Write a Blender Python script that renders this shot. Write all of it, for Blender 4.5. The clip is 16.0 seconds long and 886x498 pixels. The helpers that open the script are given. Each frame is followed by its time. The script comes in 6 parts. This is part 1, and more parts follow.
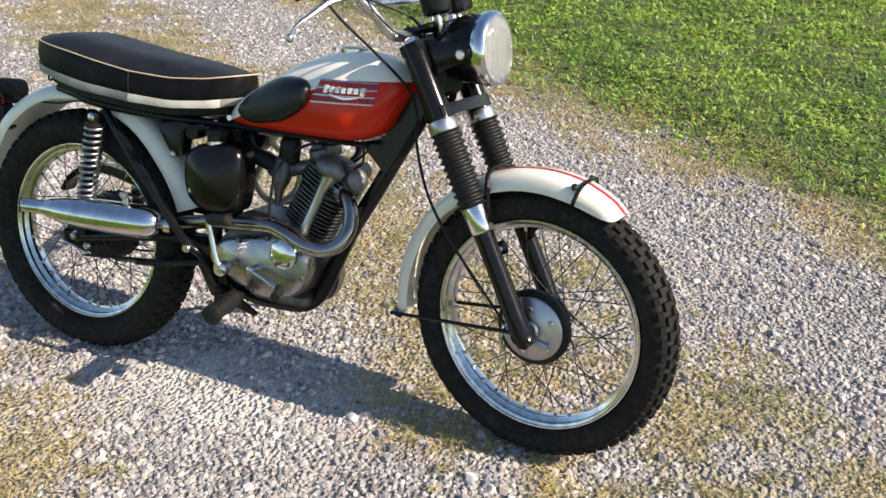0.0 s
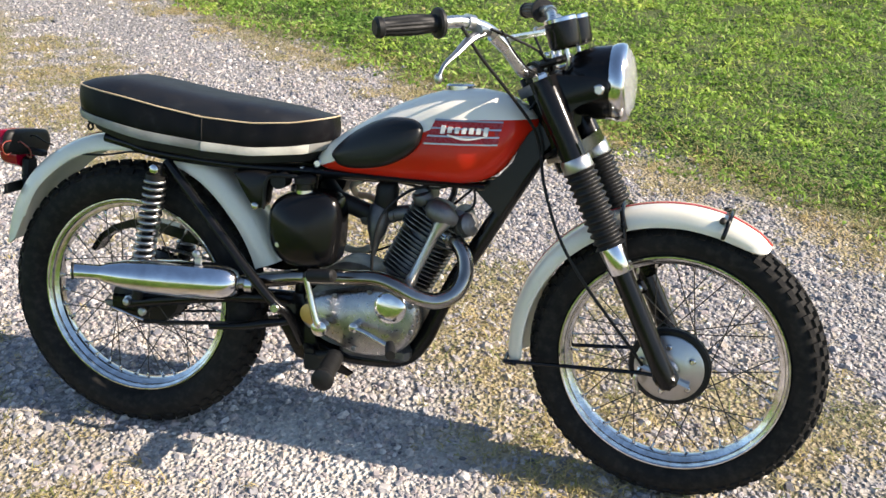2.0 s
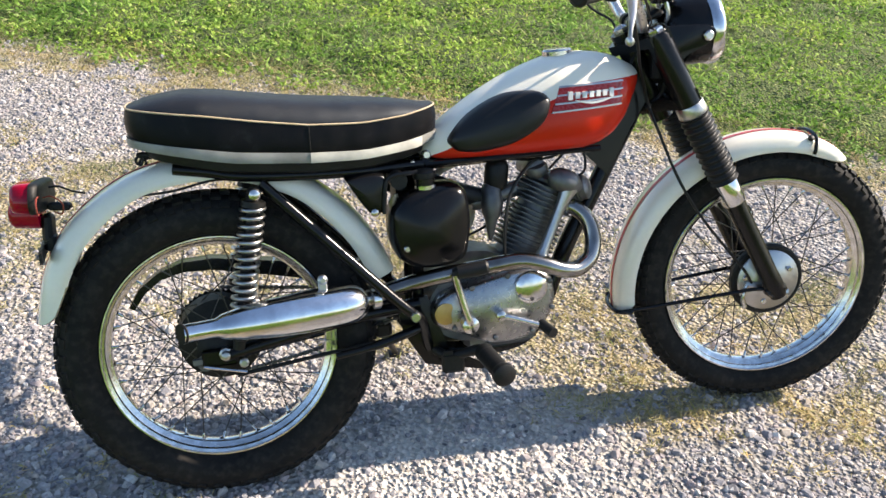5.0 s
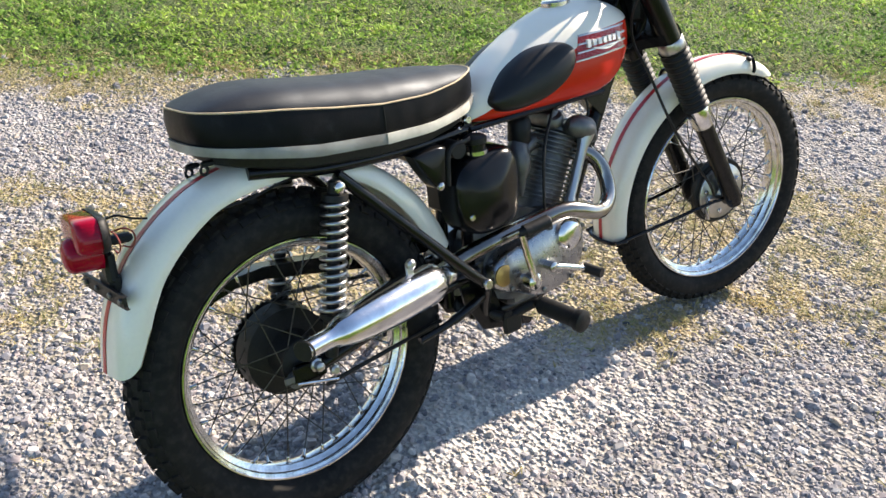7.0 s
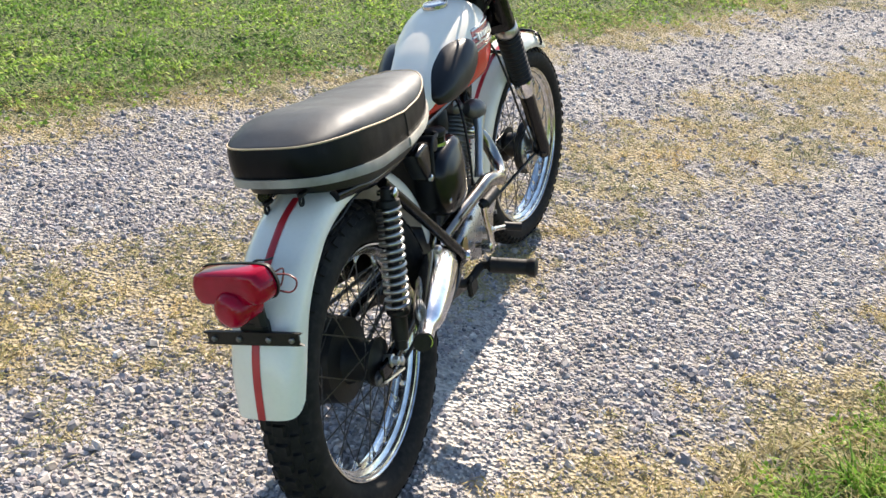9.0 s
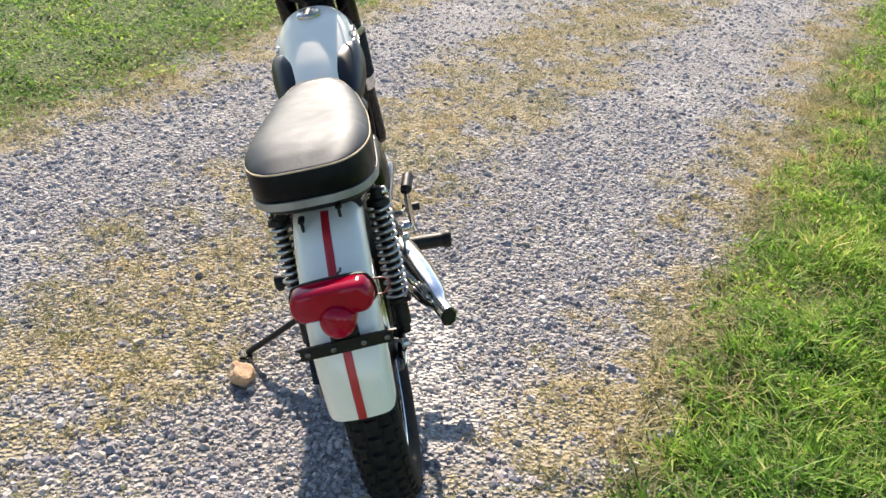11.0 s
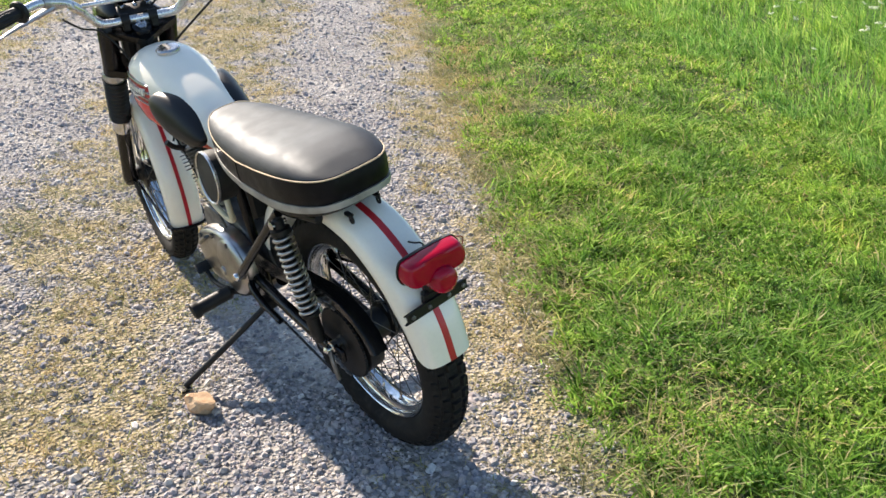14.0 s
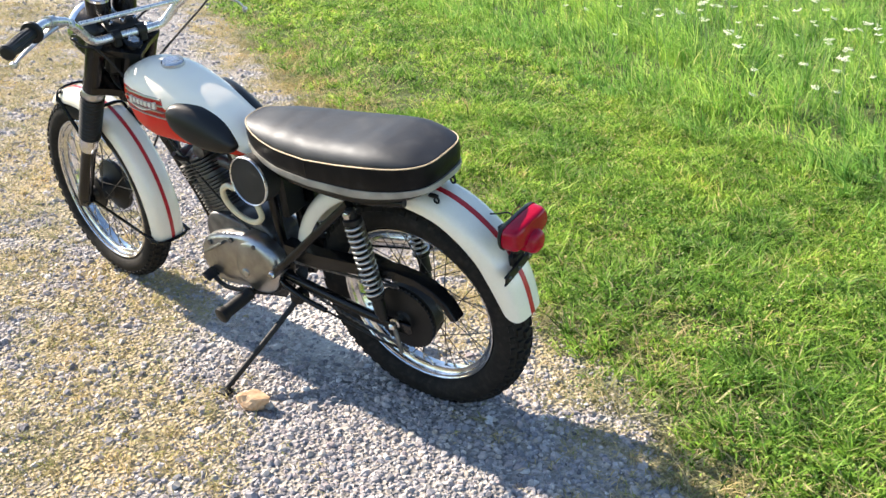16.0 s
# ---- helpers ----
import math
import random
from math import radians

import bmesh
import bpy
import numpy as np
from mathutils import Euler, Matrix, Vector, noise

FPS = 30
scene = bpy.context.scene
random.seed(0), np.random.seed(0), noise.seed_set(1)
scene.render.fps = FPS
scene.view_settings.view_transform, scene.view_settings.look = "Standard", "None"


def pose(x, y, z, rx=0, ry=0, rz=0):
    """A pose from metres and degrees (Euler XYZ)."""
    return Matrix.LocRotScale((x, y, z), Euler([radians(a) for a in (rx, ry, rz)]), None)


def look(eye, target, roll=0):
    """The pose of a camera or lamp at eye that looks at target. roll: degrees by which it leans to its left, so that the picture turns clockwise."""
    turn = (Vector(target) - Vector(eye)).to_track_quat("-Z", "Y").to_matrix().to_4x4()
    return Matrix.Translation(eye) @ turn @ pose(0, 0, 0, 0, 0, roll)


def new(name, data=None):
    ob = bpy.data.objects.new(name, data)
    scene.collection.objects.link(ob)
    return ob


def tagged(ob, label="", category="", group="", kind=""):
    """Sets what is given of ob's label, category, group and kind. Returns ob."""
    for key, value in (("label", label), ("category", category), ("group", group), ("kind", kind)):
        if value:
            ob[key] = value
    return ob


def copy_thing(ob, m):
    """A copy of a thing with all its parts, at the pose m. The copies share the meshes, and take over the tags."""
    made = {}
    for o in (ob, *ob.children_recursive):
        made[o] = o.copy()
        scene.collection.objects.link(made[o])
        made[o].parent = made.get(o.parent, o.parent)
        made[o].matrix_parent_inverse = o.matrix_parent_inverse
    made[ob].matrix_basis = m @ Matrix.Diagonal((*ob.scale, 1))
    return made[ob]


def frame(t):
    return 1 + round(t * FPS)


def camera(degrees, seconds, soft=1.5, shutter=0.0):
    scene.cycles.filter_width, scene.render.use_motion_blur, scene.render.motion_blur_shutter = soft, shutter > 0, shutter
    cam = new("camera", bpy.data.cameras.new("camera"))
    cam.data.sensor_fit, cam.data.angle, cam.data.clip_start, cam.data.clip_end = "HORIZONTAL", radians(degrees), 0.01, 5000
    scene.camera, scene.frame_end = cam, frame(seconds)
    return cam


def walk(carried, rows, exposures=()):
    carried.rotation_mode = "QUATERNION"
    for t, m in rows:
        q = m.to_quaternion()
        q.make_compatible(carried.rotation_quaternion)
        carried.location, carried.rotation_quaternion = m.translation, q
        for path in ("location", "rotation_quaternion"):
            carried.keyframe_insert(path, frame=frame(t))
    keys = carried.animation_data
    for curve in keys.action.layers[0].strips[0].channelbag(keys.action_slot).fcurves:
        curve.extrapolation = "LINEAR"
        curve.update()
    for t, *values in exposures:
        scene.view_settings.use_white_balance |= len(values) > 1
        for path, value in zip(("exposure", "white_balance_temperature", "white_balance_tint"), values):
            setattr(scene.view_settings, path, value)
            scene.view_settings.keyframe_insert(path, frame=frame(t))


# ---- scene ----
cam = camera(51.2, 16.0)
PATH = [
    (0, (1.777, -1.631, 1.449), (1.067, -0.017, 0.504), -0.4),
    (0.5, (1.623, -1.717, 1.459), (1.004, -0.035, 0.572), 0.1),
    (1, (1.494, -1.726, 1.451), (0.927, -0.016, 0.582), 0.3),
    (1.5, (1.333, -1.682, 1.44), (0.831, 0.03, 0.535), 0.9),
    (2, (1.168, -1.701, 1.444), (0.757, 0.034, 0.538), 0.9),
    (2.5, (0.962, -1.744, 1.43), (0.677, 0.013, 0.518), 0.1),
    (3, (0.803, -1.706, 1.41), (0.633, 0.056, 0.478), 0.3),
    (3.5, (0.655, -1.656, 1.412), (0.604, 0.108, 0.471), 0.3),
    (4, (0.443, -1.654, 1.421), (0.566, 0.107, 0.48), 0.8),
    (4.2, (0.358, -1.657, 1.421), (0.546, 0.098, 0.481), 0.9),
    (6.3, (-0.432, -1.404, 1.399), (0.409, 0.109, 0.397), 2.1),
    (6.5, (-0.501, -1.349, 1.392), (0.404, 0.123, 0.385), 2.2),
    (7, (-0.693, -1.229, 1.398), (0.394, 0.11, 0.385), 2.8),
    (7.5, (-0.931, -1.107, 1.399), (0.338, 0.05, 0.374), 3.7),
    (8, (-1.069, -0.925, 1.372), (0.325, 0.065, 0.334), 4.2),
    (8.5, (-1.207, -0.728, 1.377), (0.325, 0.055, 0.356), 4.9),
    (9, (-1.433, -0.547, 1.42), (0.245, -0.028, 0.463), 4.9),
    (9.2, (-1.493, -0.481, 1.428), (0.219, -0.048, 0.489), 5.0),
    (11.3, (-1.738, 0.243, 1.462), (-0.006, -0.107, 0.526), 4.3),
    (11.5, (-1.773, 0.319, 1.465), (-0.057, -0.114, 0.532), 4.7),
    (12, (-1.766, 0.48, 1.452), (-0.11, -0.139, 0.517), 5.2),
    (12.5, (-1.726, 0.622, 1.469), (-0.137, -0.144, 0.527), 4.1),
    (13, (-1.698, 0.814, 1.484), (-0.171, -0.119, 0.59), 3.4),
    (13.5, (-1.709, 1.041, 1.489), (-0.27, -0.051, 0.631), 3.4),
    (14, (-1.63, 1.198, 1.459), (-0.243, 0.034, 0.608), 3.2),
    (14.5, (-1.512, 1.344, 1.461), (-0.199, 0.087, 0.627), 3.1),
    (15, (-1.44, 1.573, 1.468), (-0.24, 0.187, 0.67), 3.7),
    (15.5, (-1.368, 1.806, 1.476), (-0.291, 0.32, 0.682), 3.8),
    (16, (-1.231, 1.912, 1.453), (-0.259, 0.364, 0.641), 3.7),
]
EXPOSURE = [(0.0, 0.83), (2.0, 1.00), (4.0, 1.16), (6.5, 1.22), (9.0, 1.20), (11.5, 1.11), (14.0, 1.17), (16.0, 1.48)]
walk(cam, [(t, look(eye, target, roll)) for t, eye, target, roll in PATH], EXPOSURE)

# ---- light: clear sky, low morning sun ahead of the motorcycle ----
SUN_AZIMUTH, SUN_HEIGHT = 4.0, 33.5
world = bpy.data.worlds.new("sky")
scene.world = world
world.use_nodes = True
sky = world.node_tree.nodes.new("ShaderNodeTexSky")
sky.sky_type, sky.sun_disc = "NISHITA", False
sky.dust_density, sky.ozone_density = 0.4, 1.7
sky.sun_elevation, sky.sun_rotation = radians(SUN_HEIGHT), radians(90 - SUN_AZIMUTH)
world.node_tree.nodes["Background"].inputs[1].default_value = 0.103
world.node_tree.links.new(sky.outputs[0], world.node_tree.nodes["Background"].inputs[0])
sun = new("sun", bpy.data.lights.new("sun", "SUN"))
sun.data.energy, sun.data.angle, sun.data.color = 5.0, radians(0.6), (1.0, 0.87, 0.735)
_a, _h = radians(SUN_AZIMUTH), radians(SUN_HEIGHT)
sun.matrix_world = look((20 * math.cos(_a) * math.cos(_h), 20 * math.sin(_a) * math.cos(_h), 20 * math.sin(_h)), (0, 0, 0))


# ---- materials ----
def nodes_of(name):
    m = bpy.data.materials.new(name)
    m.use_nodes = True
    return m, m.node_tree.nodes, m.node_tree.links, m.node_tree.nodes["Principled BSDF"]


def noise_node(n, l, scale, detail=4.0, coord="Object"):
    tc = n.new("ShaderNodeTexCoord")
    t = n.new("ShaderNodeTexNoise")
    t.inputs["Scale"].default_value, t.inputs["Detail"].default_value = scale, detail
    l.new(tc.outputs[coord], t.inputs["Vector"])
    return t


def ramp(n, l, src, stops):
    r = n.new("ShaderNodeValToRGB")
    e = r.color_ramp.elements
    while len(e) < len(stops):
        e.new(0.5)
    for k, (p, c) in zip(e, stops):
        k.position, k.color = p, (*c, 1)
    l.new(src, r.inputs[0])
    return r


def bump_of(n, l, p, src, strength, distance=0.002):
    b = n.new("ShaderNodeBump")
    b.inputs["Strength"].default_value, b.inputs["Distance"].default_value = strength, distance
    l.new(src, b.inputs["Height"])
    l.new(b.outputs[0], p.inputs["Normal"])


def finish(name, a, b, rough=(0.3, 0.5), metal=0.0, scale=18.0, fine=160.0, bump=0.15, coat=0.0, dust=0.0, spec=0.5):
    """A worn surface: two tones in soft patches, fine grain in the relief and the gloss."""
    m, n, l, p = nodes_of(name)
    big, small = noise_node(n, l, scale), noise_node(n, l, fine, 3.0)
    col = ramp(n, l, big.outputs[0], [(0.32, a), (0.68, b)])
    src = col.outputs[0]
    if dust:
        up = n.new("ShaderNodeMix")
        up.data_type = "RGBA"
        k = ramp(n, l, small.outputs[0], [(0.45, (0, 0, 0)), (0.8, (dust, dust, dust))])
        l.new(k.outputs[0], up.inputs["Factor"])
        l.new(src, up.inputs["A"])
        up.inputs["B"].default_value = (0.32, 0.28, 0.22, 1)
        src = up.outputs["Result"]
    l.new(src, p.inputs["Base Color"])
    mr = n.new("ShaderNodeMapRange")
    mr.inputs["To Min"].default_value, mr.inputs["To Max"].default_value = rough
    l.new(small.outputs[0], mr.inputs["Value"])
    l.new(mr.outputs[0], p.inputs["Roughness"])
    p.inputs["Metallic"].default_value = metal
    p.inputs["Specular IOR Level"].default_value = spec
    p.inputs["Coat Weight"].default_value = coat
    p.inputs["Coat Roughness"].default_value = 0.06
    if bump:
        bump_of(n, l, p, small.outputs[0], bump)
    return m


CHROME = finish("chrome", (0.58, 0.58, 0.60), (0.74, 0.74, 0.75), (0.07, 0.20), 1.0, 34, 240, 0.05)
OLD_CHROME = finish("dull_chrome", (0.48, 0.46, 0.44), (0.70, 0.69, 0.67), (0.12, 0.30), 1.0, 22, 200, 0.05)
RIM_CHROME = finish("rim_chrome", (0.50, 0.495, 0.48), (0.74, 0.74, 0.74), (0.06, 0.26), 1.0, 46, 190, 0.22)
GAUGE_FACE = finish("gauge_face", (0.30, 0.33, 0.37), (0.40, 0.43, 0.47), (0.10, 0.22), 0.0, 60, 200, 0.02)
BAR = finish("bar_metal", (0.56, 0.555, 0.55), (0.76, 0.755, 0.75), (0.20, 0.38), 1.0, 26, 200, 0.06)
SPRING = finish("spring_steel", (0.34, 0.335, 0.33), (0.52, 0.515, 0.50), (0.24, 0.42), 1.0, 40, 200, 0.06)
ALLOY = finish("alloy", (0.42, 0.42, 0.42), (0.56, 0.55, 0.54), (0.26, 0.44), 1.0, 14, 120, 0.12)
POLISHED = finish("polished_alloy", (0.27, 0.27, 0.28), (0.45, 0.445, 0.445), (0.20, 0.38), 1.0, 24, 140, 0.14)
COVER = finish("old_polished_alloy", (0.27, 0.265, 0.26), (0.42, 0.415, 0.405), (0.22, 0.42), 1.0, 22, 150, 0.14)
EXHAUST = finish("heat_stained_chrome", (0.18, 0.16, 0.14), (0.38, 0.37, 0.355), (0.12, 0.28), 1.0, 11, 180, 0.05)
CAST = finish("cast_alloy", (0.10, 0.10, 0.10), (0.21, 0.205, 0.20), (0.4, 0.6), 0.85, 30, 240, 0.4)
FIN = finish("fin_metal", (0.10, 0.10, 0.10), (0.22, 0.215, 0.205), (0.35, 0.6), 0.9, 40, 240, 0.3)
BLACK = finish("black_enamel", (0.0035, 0.0035, 0.004), (0.007, 0.0065, 0.0065), (0.12, 0.30), 0.0, 12, 180, 0.04, 0.0, 0.006, 0.27)
DULL_BLACK = finish("dull_black", (0.004, 0.004, 0.004), (0.010, 0.009, 0.008), (0.4, 0.62), 0.0, 20, 160, 0.2, 0.0, 0.025, 0.3)
RUBBER = finish("rubber", (0.005, 0.005, 0.005), (0.011, 0.0105, 0.010), (0.42, 0.62), 0.0, 25, 140, 0.25, 0.0, 0.012, 0.32)
TYRE = finish("tyre_rubber", (0.006, 0.006, 0.006), (0.014, 0.0125, 0.011), (0.62, 0.88), 0.0, 14, 60, 0.3, 0.0, 0.07, 0.2)
CREAM = finish("cream_paint", (0.79, 0.74, 0.61), (0.85, 0.80, 0.67), (0.16, 0.30), 0.0, 7, 150, 0.03, 0.5, 0.06)
STRIPE_RED = finish("red_stripe", (0.36, 0.012, 0.018), (0.46, 0.020, 0.024), (0.25, 0.4), 0.0, 20, 150, 0.03)
PIPING = finish("piping", (0.50, 0.37, 0.22), (0.62, 0.48, 0.31), (0.5, 0.7), 0.0, 60, 300, 0.1)
STRIP = finish("pale_trim", (0.46, 0.43, 0.37), (0.66, 0.62, 0.53), (0.35, 0.55), 0.0, 24, 200, 0.1)
TRIM = finish("grey_trim", (0.20, 0.19, 0.17), (0.34, 0.325, 0.29), (0.3, 0.5), 0.0, 20, 200, 0.1)


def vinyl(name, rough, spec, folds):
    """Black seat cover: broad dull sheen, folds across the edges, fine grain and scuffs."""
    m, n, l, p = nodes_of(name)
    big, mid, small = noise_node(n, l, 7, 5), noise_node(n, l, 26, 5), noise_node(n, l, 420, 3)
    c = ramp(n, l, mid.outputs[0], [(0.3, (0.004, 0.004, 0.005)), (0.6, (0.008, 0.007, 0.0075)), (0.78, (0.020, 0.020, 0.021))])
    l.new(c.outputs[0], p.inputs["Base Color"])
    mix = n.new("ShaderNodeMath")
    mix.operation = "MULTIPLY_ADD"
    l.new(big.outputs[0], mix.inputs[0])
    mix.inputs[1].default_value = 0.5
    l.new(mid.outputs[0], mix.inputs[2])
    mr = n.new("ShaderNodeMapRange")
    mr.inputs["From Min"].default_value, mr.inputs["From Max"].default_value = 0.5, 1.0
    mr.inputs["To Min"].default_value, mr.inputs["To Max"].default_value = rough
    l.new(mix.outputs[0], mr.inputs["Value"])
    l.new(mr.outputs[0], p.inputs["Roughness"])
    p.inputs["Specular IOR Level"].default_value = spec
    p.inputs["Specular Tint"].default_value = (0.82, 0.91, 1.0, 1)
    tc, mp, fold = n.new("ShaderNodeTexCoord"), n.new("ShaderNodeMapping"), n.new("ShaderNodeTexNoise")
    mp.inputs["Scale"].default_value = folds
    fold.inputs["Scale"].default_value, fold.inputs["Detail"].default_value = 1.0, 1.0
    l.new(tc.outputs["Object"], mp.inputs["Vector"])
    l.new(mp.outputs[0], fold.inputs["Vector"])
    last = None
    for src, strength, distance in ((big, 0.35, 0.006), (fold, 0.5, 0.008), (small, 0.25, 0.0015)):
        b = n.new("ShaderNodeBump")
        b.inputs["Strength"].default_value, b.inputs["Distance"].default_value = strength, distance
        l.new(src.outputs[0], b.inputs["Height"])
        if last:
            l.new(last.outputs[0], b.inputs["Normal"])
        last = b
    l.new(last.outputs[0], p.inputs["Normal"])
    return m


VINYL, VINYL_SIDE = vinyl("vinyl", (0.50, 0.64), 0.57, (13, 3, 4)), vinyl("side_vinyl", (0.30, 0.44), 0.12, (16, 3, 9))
PAD = finish("pad_rubber", (0.005, 0.005, 0.0055), (0.009, 0.0085, 0.0085), (0.34, 0.5), 0.0, 20, 300, 0.1, 0.0, 0.008, 0.4)
SPOKE = finish("spoke_steel", (0.05, 0.045, 0.04), (0.13, 0.12, 0.105), (0.35, 0.6), 0.9, 60, 300, 0.1)
BRASS = finish("brass", (0.45, 0.30, 0.12), (0.55, 0.38, 0.16), (0.3, 0.5), 1.0, 40, 200, 0.1)
YELLOW_HOSE = finish("old_hose", (0.56, 0.50, 0.33), (0.70, 0.63, 0.45), (0.4, 0.6), 0.0, 20, 200, 0.1)
ROCK = finish("rock", (0.38, 0.23, 0.12), (0.56, 0.39, 0.24), (0.75, 0.95), 0.0, 40, 150, 0.8)
WIRE_RED = finish("red_wire", (0.20, 0.03, 0.02), (0.28, 0.05, 0.03), (0.4, 0.5), 0.0, 30, 100, 0.0)
MESH = finish("filter_mesh", (0.006, 0.006, 0.006), (0.03, 0.03, 0.03), (0.5, 0.7), 0.3, 500, 900, 0.6)
BADGE_RED = finish("badge_red", (0.34, 0.014, 0.014), (0.42, 0.022, 0.02), (0.2, 0.35), 0.0, 20, 150, 0.03)
BADGE_WHITE = finish("badge_white", (0.74, 0.70, 0.62), (0.80, 0.77, 0.70), (0.25, 0.4), 0.2, 40, 200, 0.05)


def tail_lens():
    m, n, l, p = nodes_of("red_lens")
    t = noise_node(n, l, 30)
    c = ramp(n, l, t.outputs[0], [(0.3, (0.26, 0.0, 0.014)), (0.7, (0.36, 0.001, 0.022))])
    l.new(c.outputs[0], p.inputs["Base Color"])
    w = n.new("ShaderNodeTexWave")
    w.bands_direction = "Z"
    w.inputs["Scale"].default_value = 60
    tc = n.new("ShaderNodeTexCoord")
    l.new(tc.outputs["Object"], w.inputs["Vector"])
    bump_of(n, l, p, w.outputs[0], 0.10, 0.001)
    p.inputs["Roughness"].default_value = 0.08
    p.inputs["Transmission Weight"].default_value = 0.0
    p.inputs["IOR"].default_value = 1.38
    return m


def lamp_glass():
    m, n, l, p = nodes_of("lamp_glass")
    p.inputs["Base Color"].default_value = (0.90, 0.91, 0.88, 1)
    p.inputs["Roughness"].default_value = 0.10
    p.inputs["Transmission Weight"].default_value = 0.84
    w = n.new("ShaderNodeTexWave")
    w.bands_direction = "Y"
    w.inputs["Scale"].default_value = 35
    tc = n.new("ShaderNodeTexCoord")
    l.new(tc.outputs["Object"], w.inputs["Vector"])
    bump_of(n, l, p, w.outputs[0], 0.35, 0.002)
    return m


def tank_edge(x):
    """How square the tank's lower flank is: boxy along its length, rounder at the nose."""
    return 0.42 + 0.38 * min(1.0, max(0.0, (x - 0.80) / 0.10))


def tank_paint():
    """Two tones: silvery white above, signal red below a line that follows the badge and dips behind the knee pad."""
    m, n, l, p = nodes_of("two_tone_paint")
    tc = n.new("ShaderNodeTexCoord")
    sep = n.new("ShaderNodeSeparateXYZ")
    l.new(tc.outputs["Object"], sep.inputs[0])

    def math_node(op, a, b):
        q = n.new("ShaderNodeMath")
        q.operation = op
        for i, v in enumerate((a, b)):
            if isinstance(v, float):
                q.inputs[i].default_value = v
            else:
                l.new(v, q.inputs[i])
        return q.outputs[0]
    x, z = sep.outputs[0], sep.outputs[2]
    low = math_node("ADD", math_node("MULTIPLY", x, 0.42), 0.486)
    high = math_node("ADD", math_node("MULTIPLY", x, 0.07), 0.7575)
    line = math_node("MINIMUM", low, high)
    above = math_node("GREATER_THAN", z, line)
    t, f = noise_node(n, l, 9), noise_node(n, l, 170, 3)
    white = ramp(n, l, t.outputs[0], [(0.3, (0.88, 0.81, 0.68)), (0.7, (0.93, 0.86, 0.735))])
    red = ramp(n, l, t.outputs[0], [(0.3, (0.56, 0.020, 0.008)), (0.7, (0.64, 0.028, 0.010))])
    mix = n.new("ShaderNodeMix")
    mix.data_type = "RGBA"
    l.new(above, mix.inputs["Factor"])
    l.new(red.outputs[0], mix.inputs["A"])
    l.new(white.outputs[0], mix.inputs["B"])
    l.new(mix.outputs["Result"], p.inputs["Base Color"])
    mr = n.new("ShaderNodeMapRange")
    mr.inputs["To Min"].default_value, mr.inputs["To Max"].default_value = 0.10, 0.20
    l.new(f.outputs[0], mr.inputs["Value"])
    l.new(math_node("ADD", mr.outputs[0], math_node("MULTIPLY", above, 0.22)), p.inputs["Roughness"])
    flake = math_node("MULTIPLY", above, 0.04)
    l.new(flake, p.inputs["Metallic"])
    p.inputs["Coat Weight"].default_value, p.inputs["Coat Roughness"].default_value = 0.05, 0.12
    p.inputs["Specular IOR Level"].default_value = 0.22
    return m


def island_material(name, stops, rough, scale=0.0, transl=0.0):
    """Loose pieces: each takes its own tone."""
    m, n, l, p = nodes_of(name)
    g = n.new("ShaderNodeNewGeometry")
    c = ramp(n, l, g.outputs["Random Per Island"], stops)
    src = c.outputs[0]
    if scale:
        t = noise_node(n, l, scale, 8 if transl else 5)
        t.inputs["Roughness"].default_value = 0.68 if transl else 0.5
        mix = n.new("ShaderNodeMix")
        mix.data_type, mix.blend_type = "RGBA", "MULTIPLY"
        mix.inputs["Factor"].default_value = 1.0
        k = ramp(n, l, t.outputs[0], [(0.30, (0.42, 0.52, 0.40)), (0.48, (0.95, 0.98, 0.90)), (0.70, (1.36, 1.19, 1.0))] if transl else [(0.25, (0.70, 0.70, 0.70)), (0.75, (1.15, 1.13, 1.10))])
        l.new(src, mix.inputs["A"])
        l.new(k.outputs[0], mix.inputs["B"])
        src = mix.outputs["Result"]
        if transl:
            wide = noise_node(n, l, scale * 0.32, 4)
            far = n.new("ShaderNodeMix")
            far.data_type, far.blend_type = "RGBA", "MULTIPLY"
            far.inputs["Factor"].default_value = 1.0
            k2 = ramp(n, l, wide.outputs[0], [(0.36, (0.78, 0.84, 0.85)), (0.64, (1.20, 1.10, 0.97))])
            l.new(src, far.inputs["A"])
            l.new(k2.outputs[0], far.inputs["B"])
            src = far.outputs["Result"]
        if transl == 0.0:
            bump_of(n, l, p, t.outputs[0], 0.5, 0.003)
    l.new(src, p.inputs["Base Color"])
    p.inputs["Roughness"].default_value = rough
    if transl:
        tr = n.new("ShaderNodeBsdfTranslucent")
        l.new(src, tr.inputs["Color"])
        ms = n.new("ShaderNodeMixShader")
        ms.inputs[0].default_value = transl
        l.new(p.outputs[0], ms.inputs[1])
        l.new(tr.outputs[0], ms.inputs[2])
        l.new(ms.outputs[0], n["Material Output"].inputs["Surface"])
        p.inputs["Specular IOR Level"].default_value = 0.15
    return m


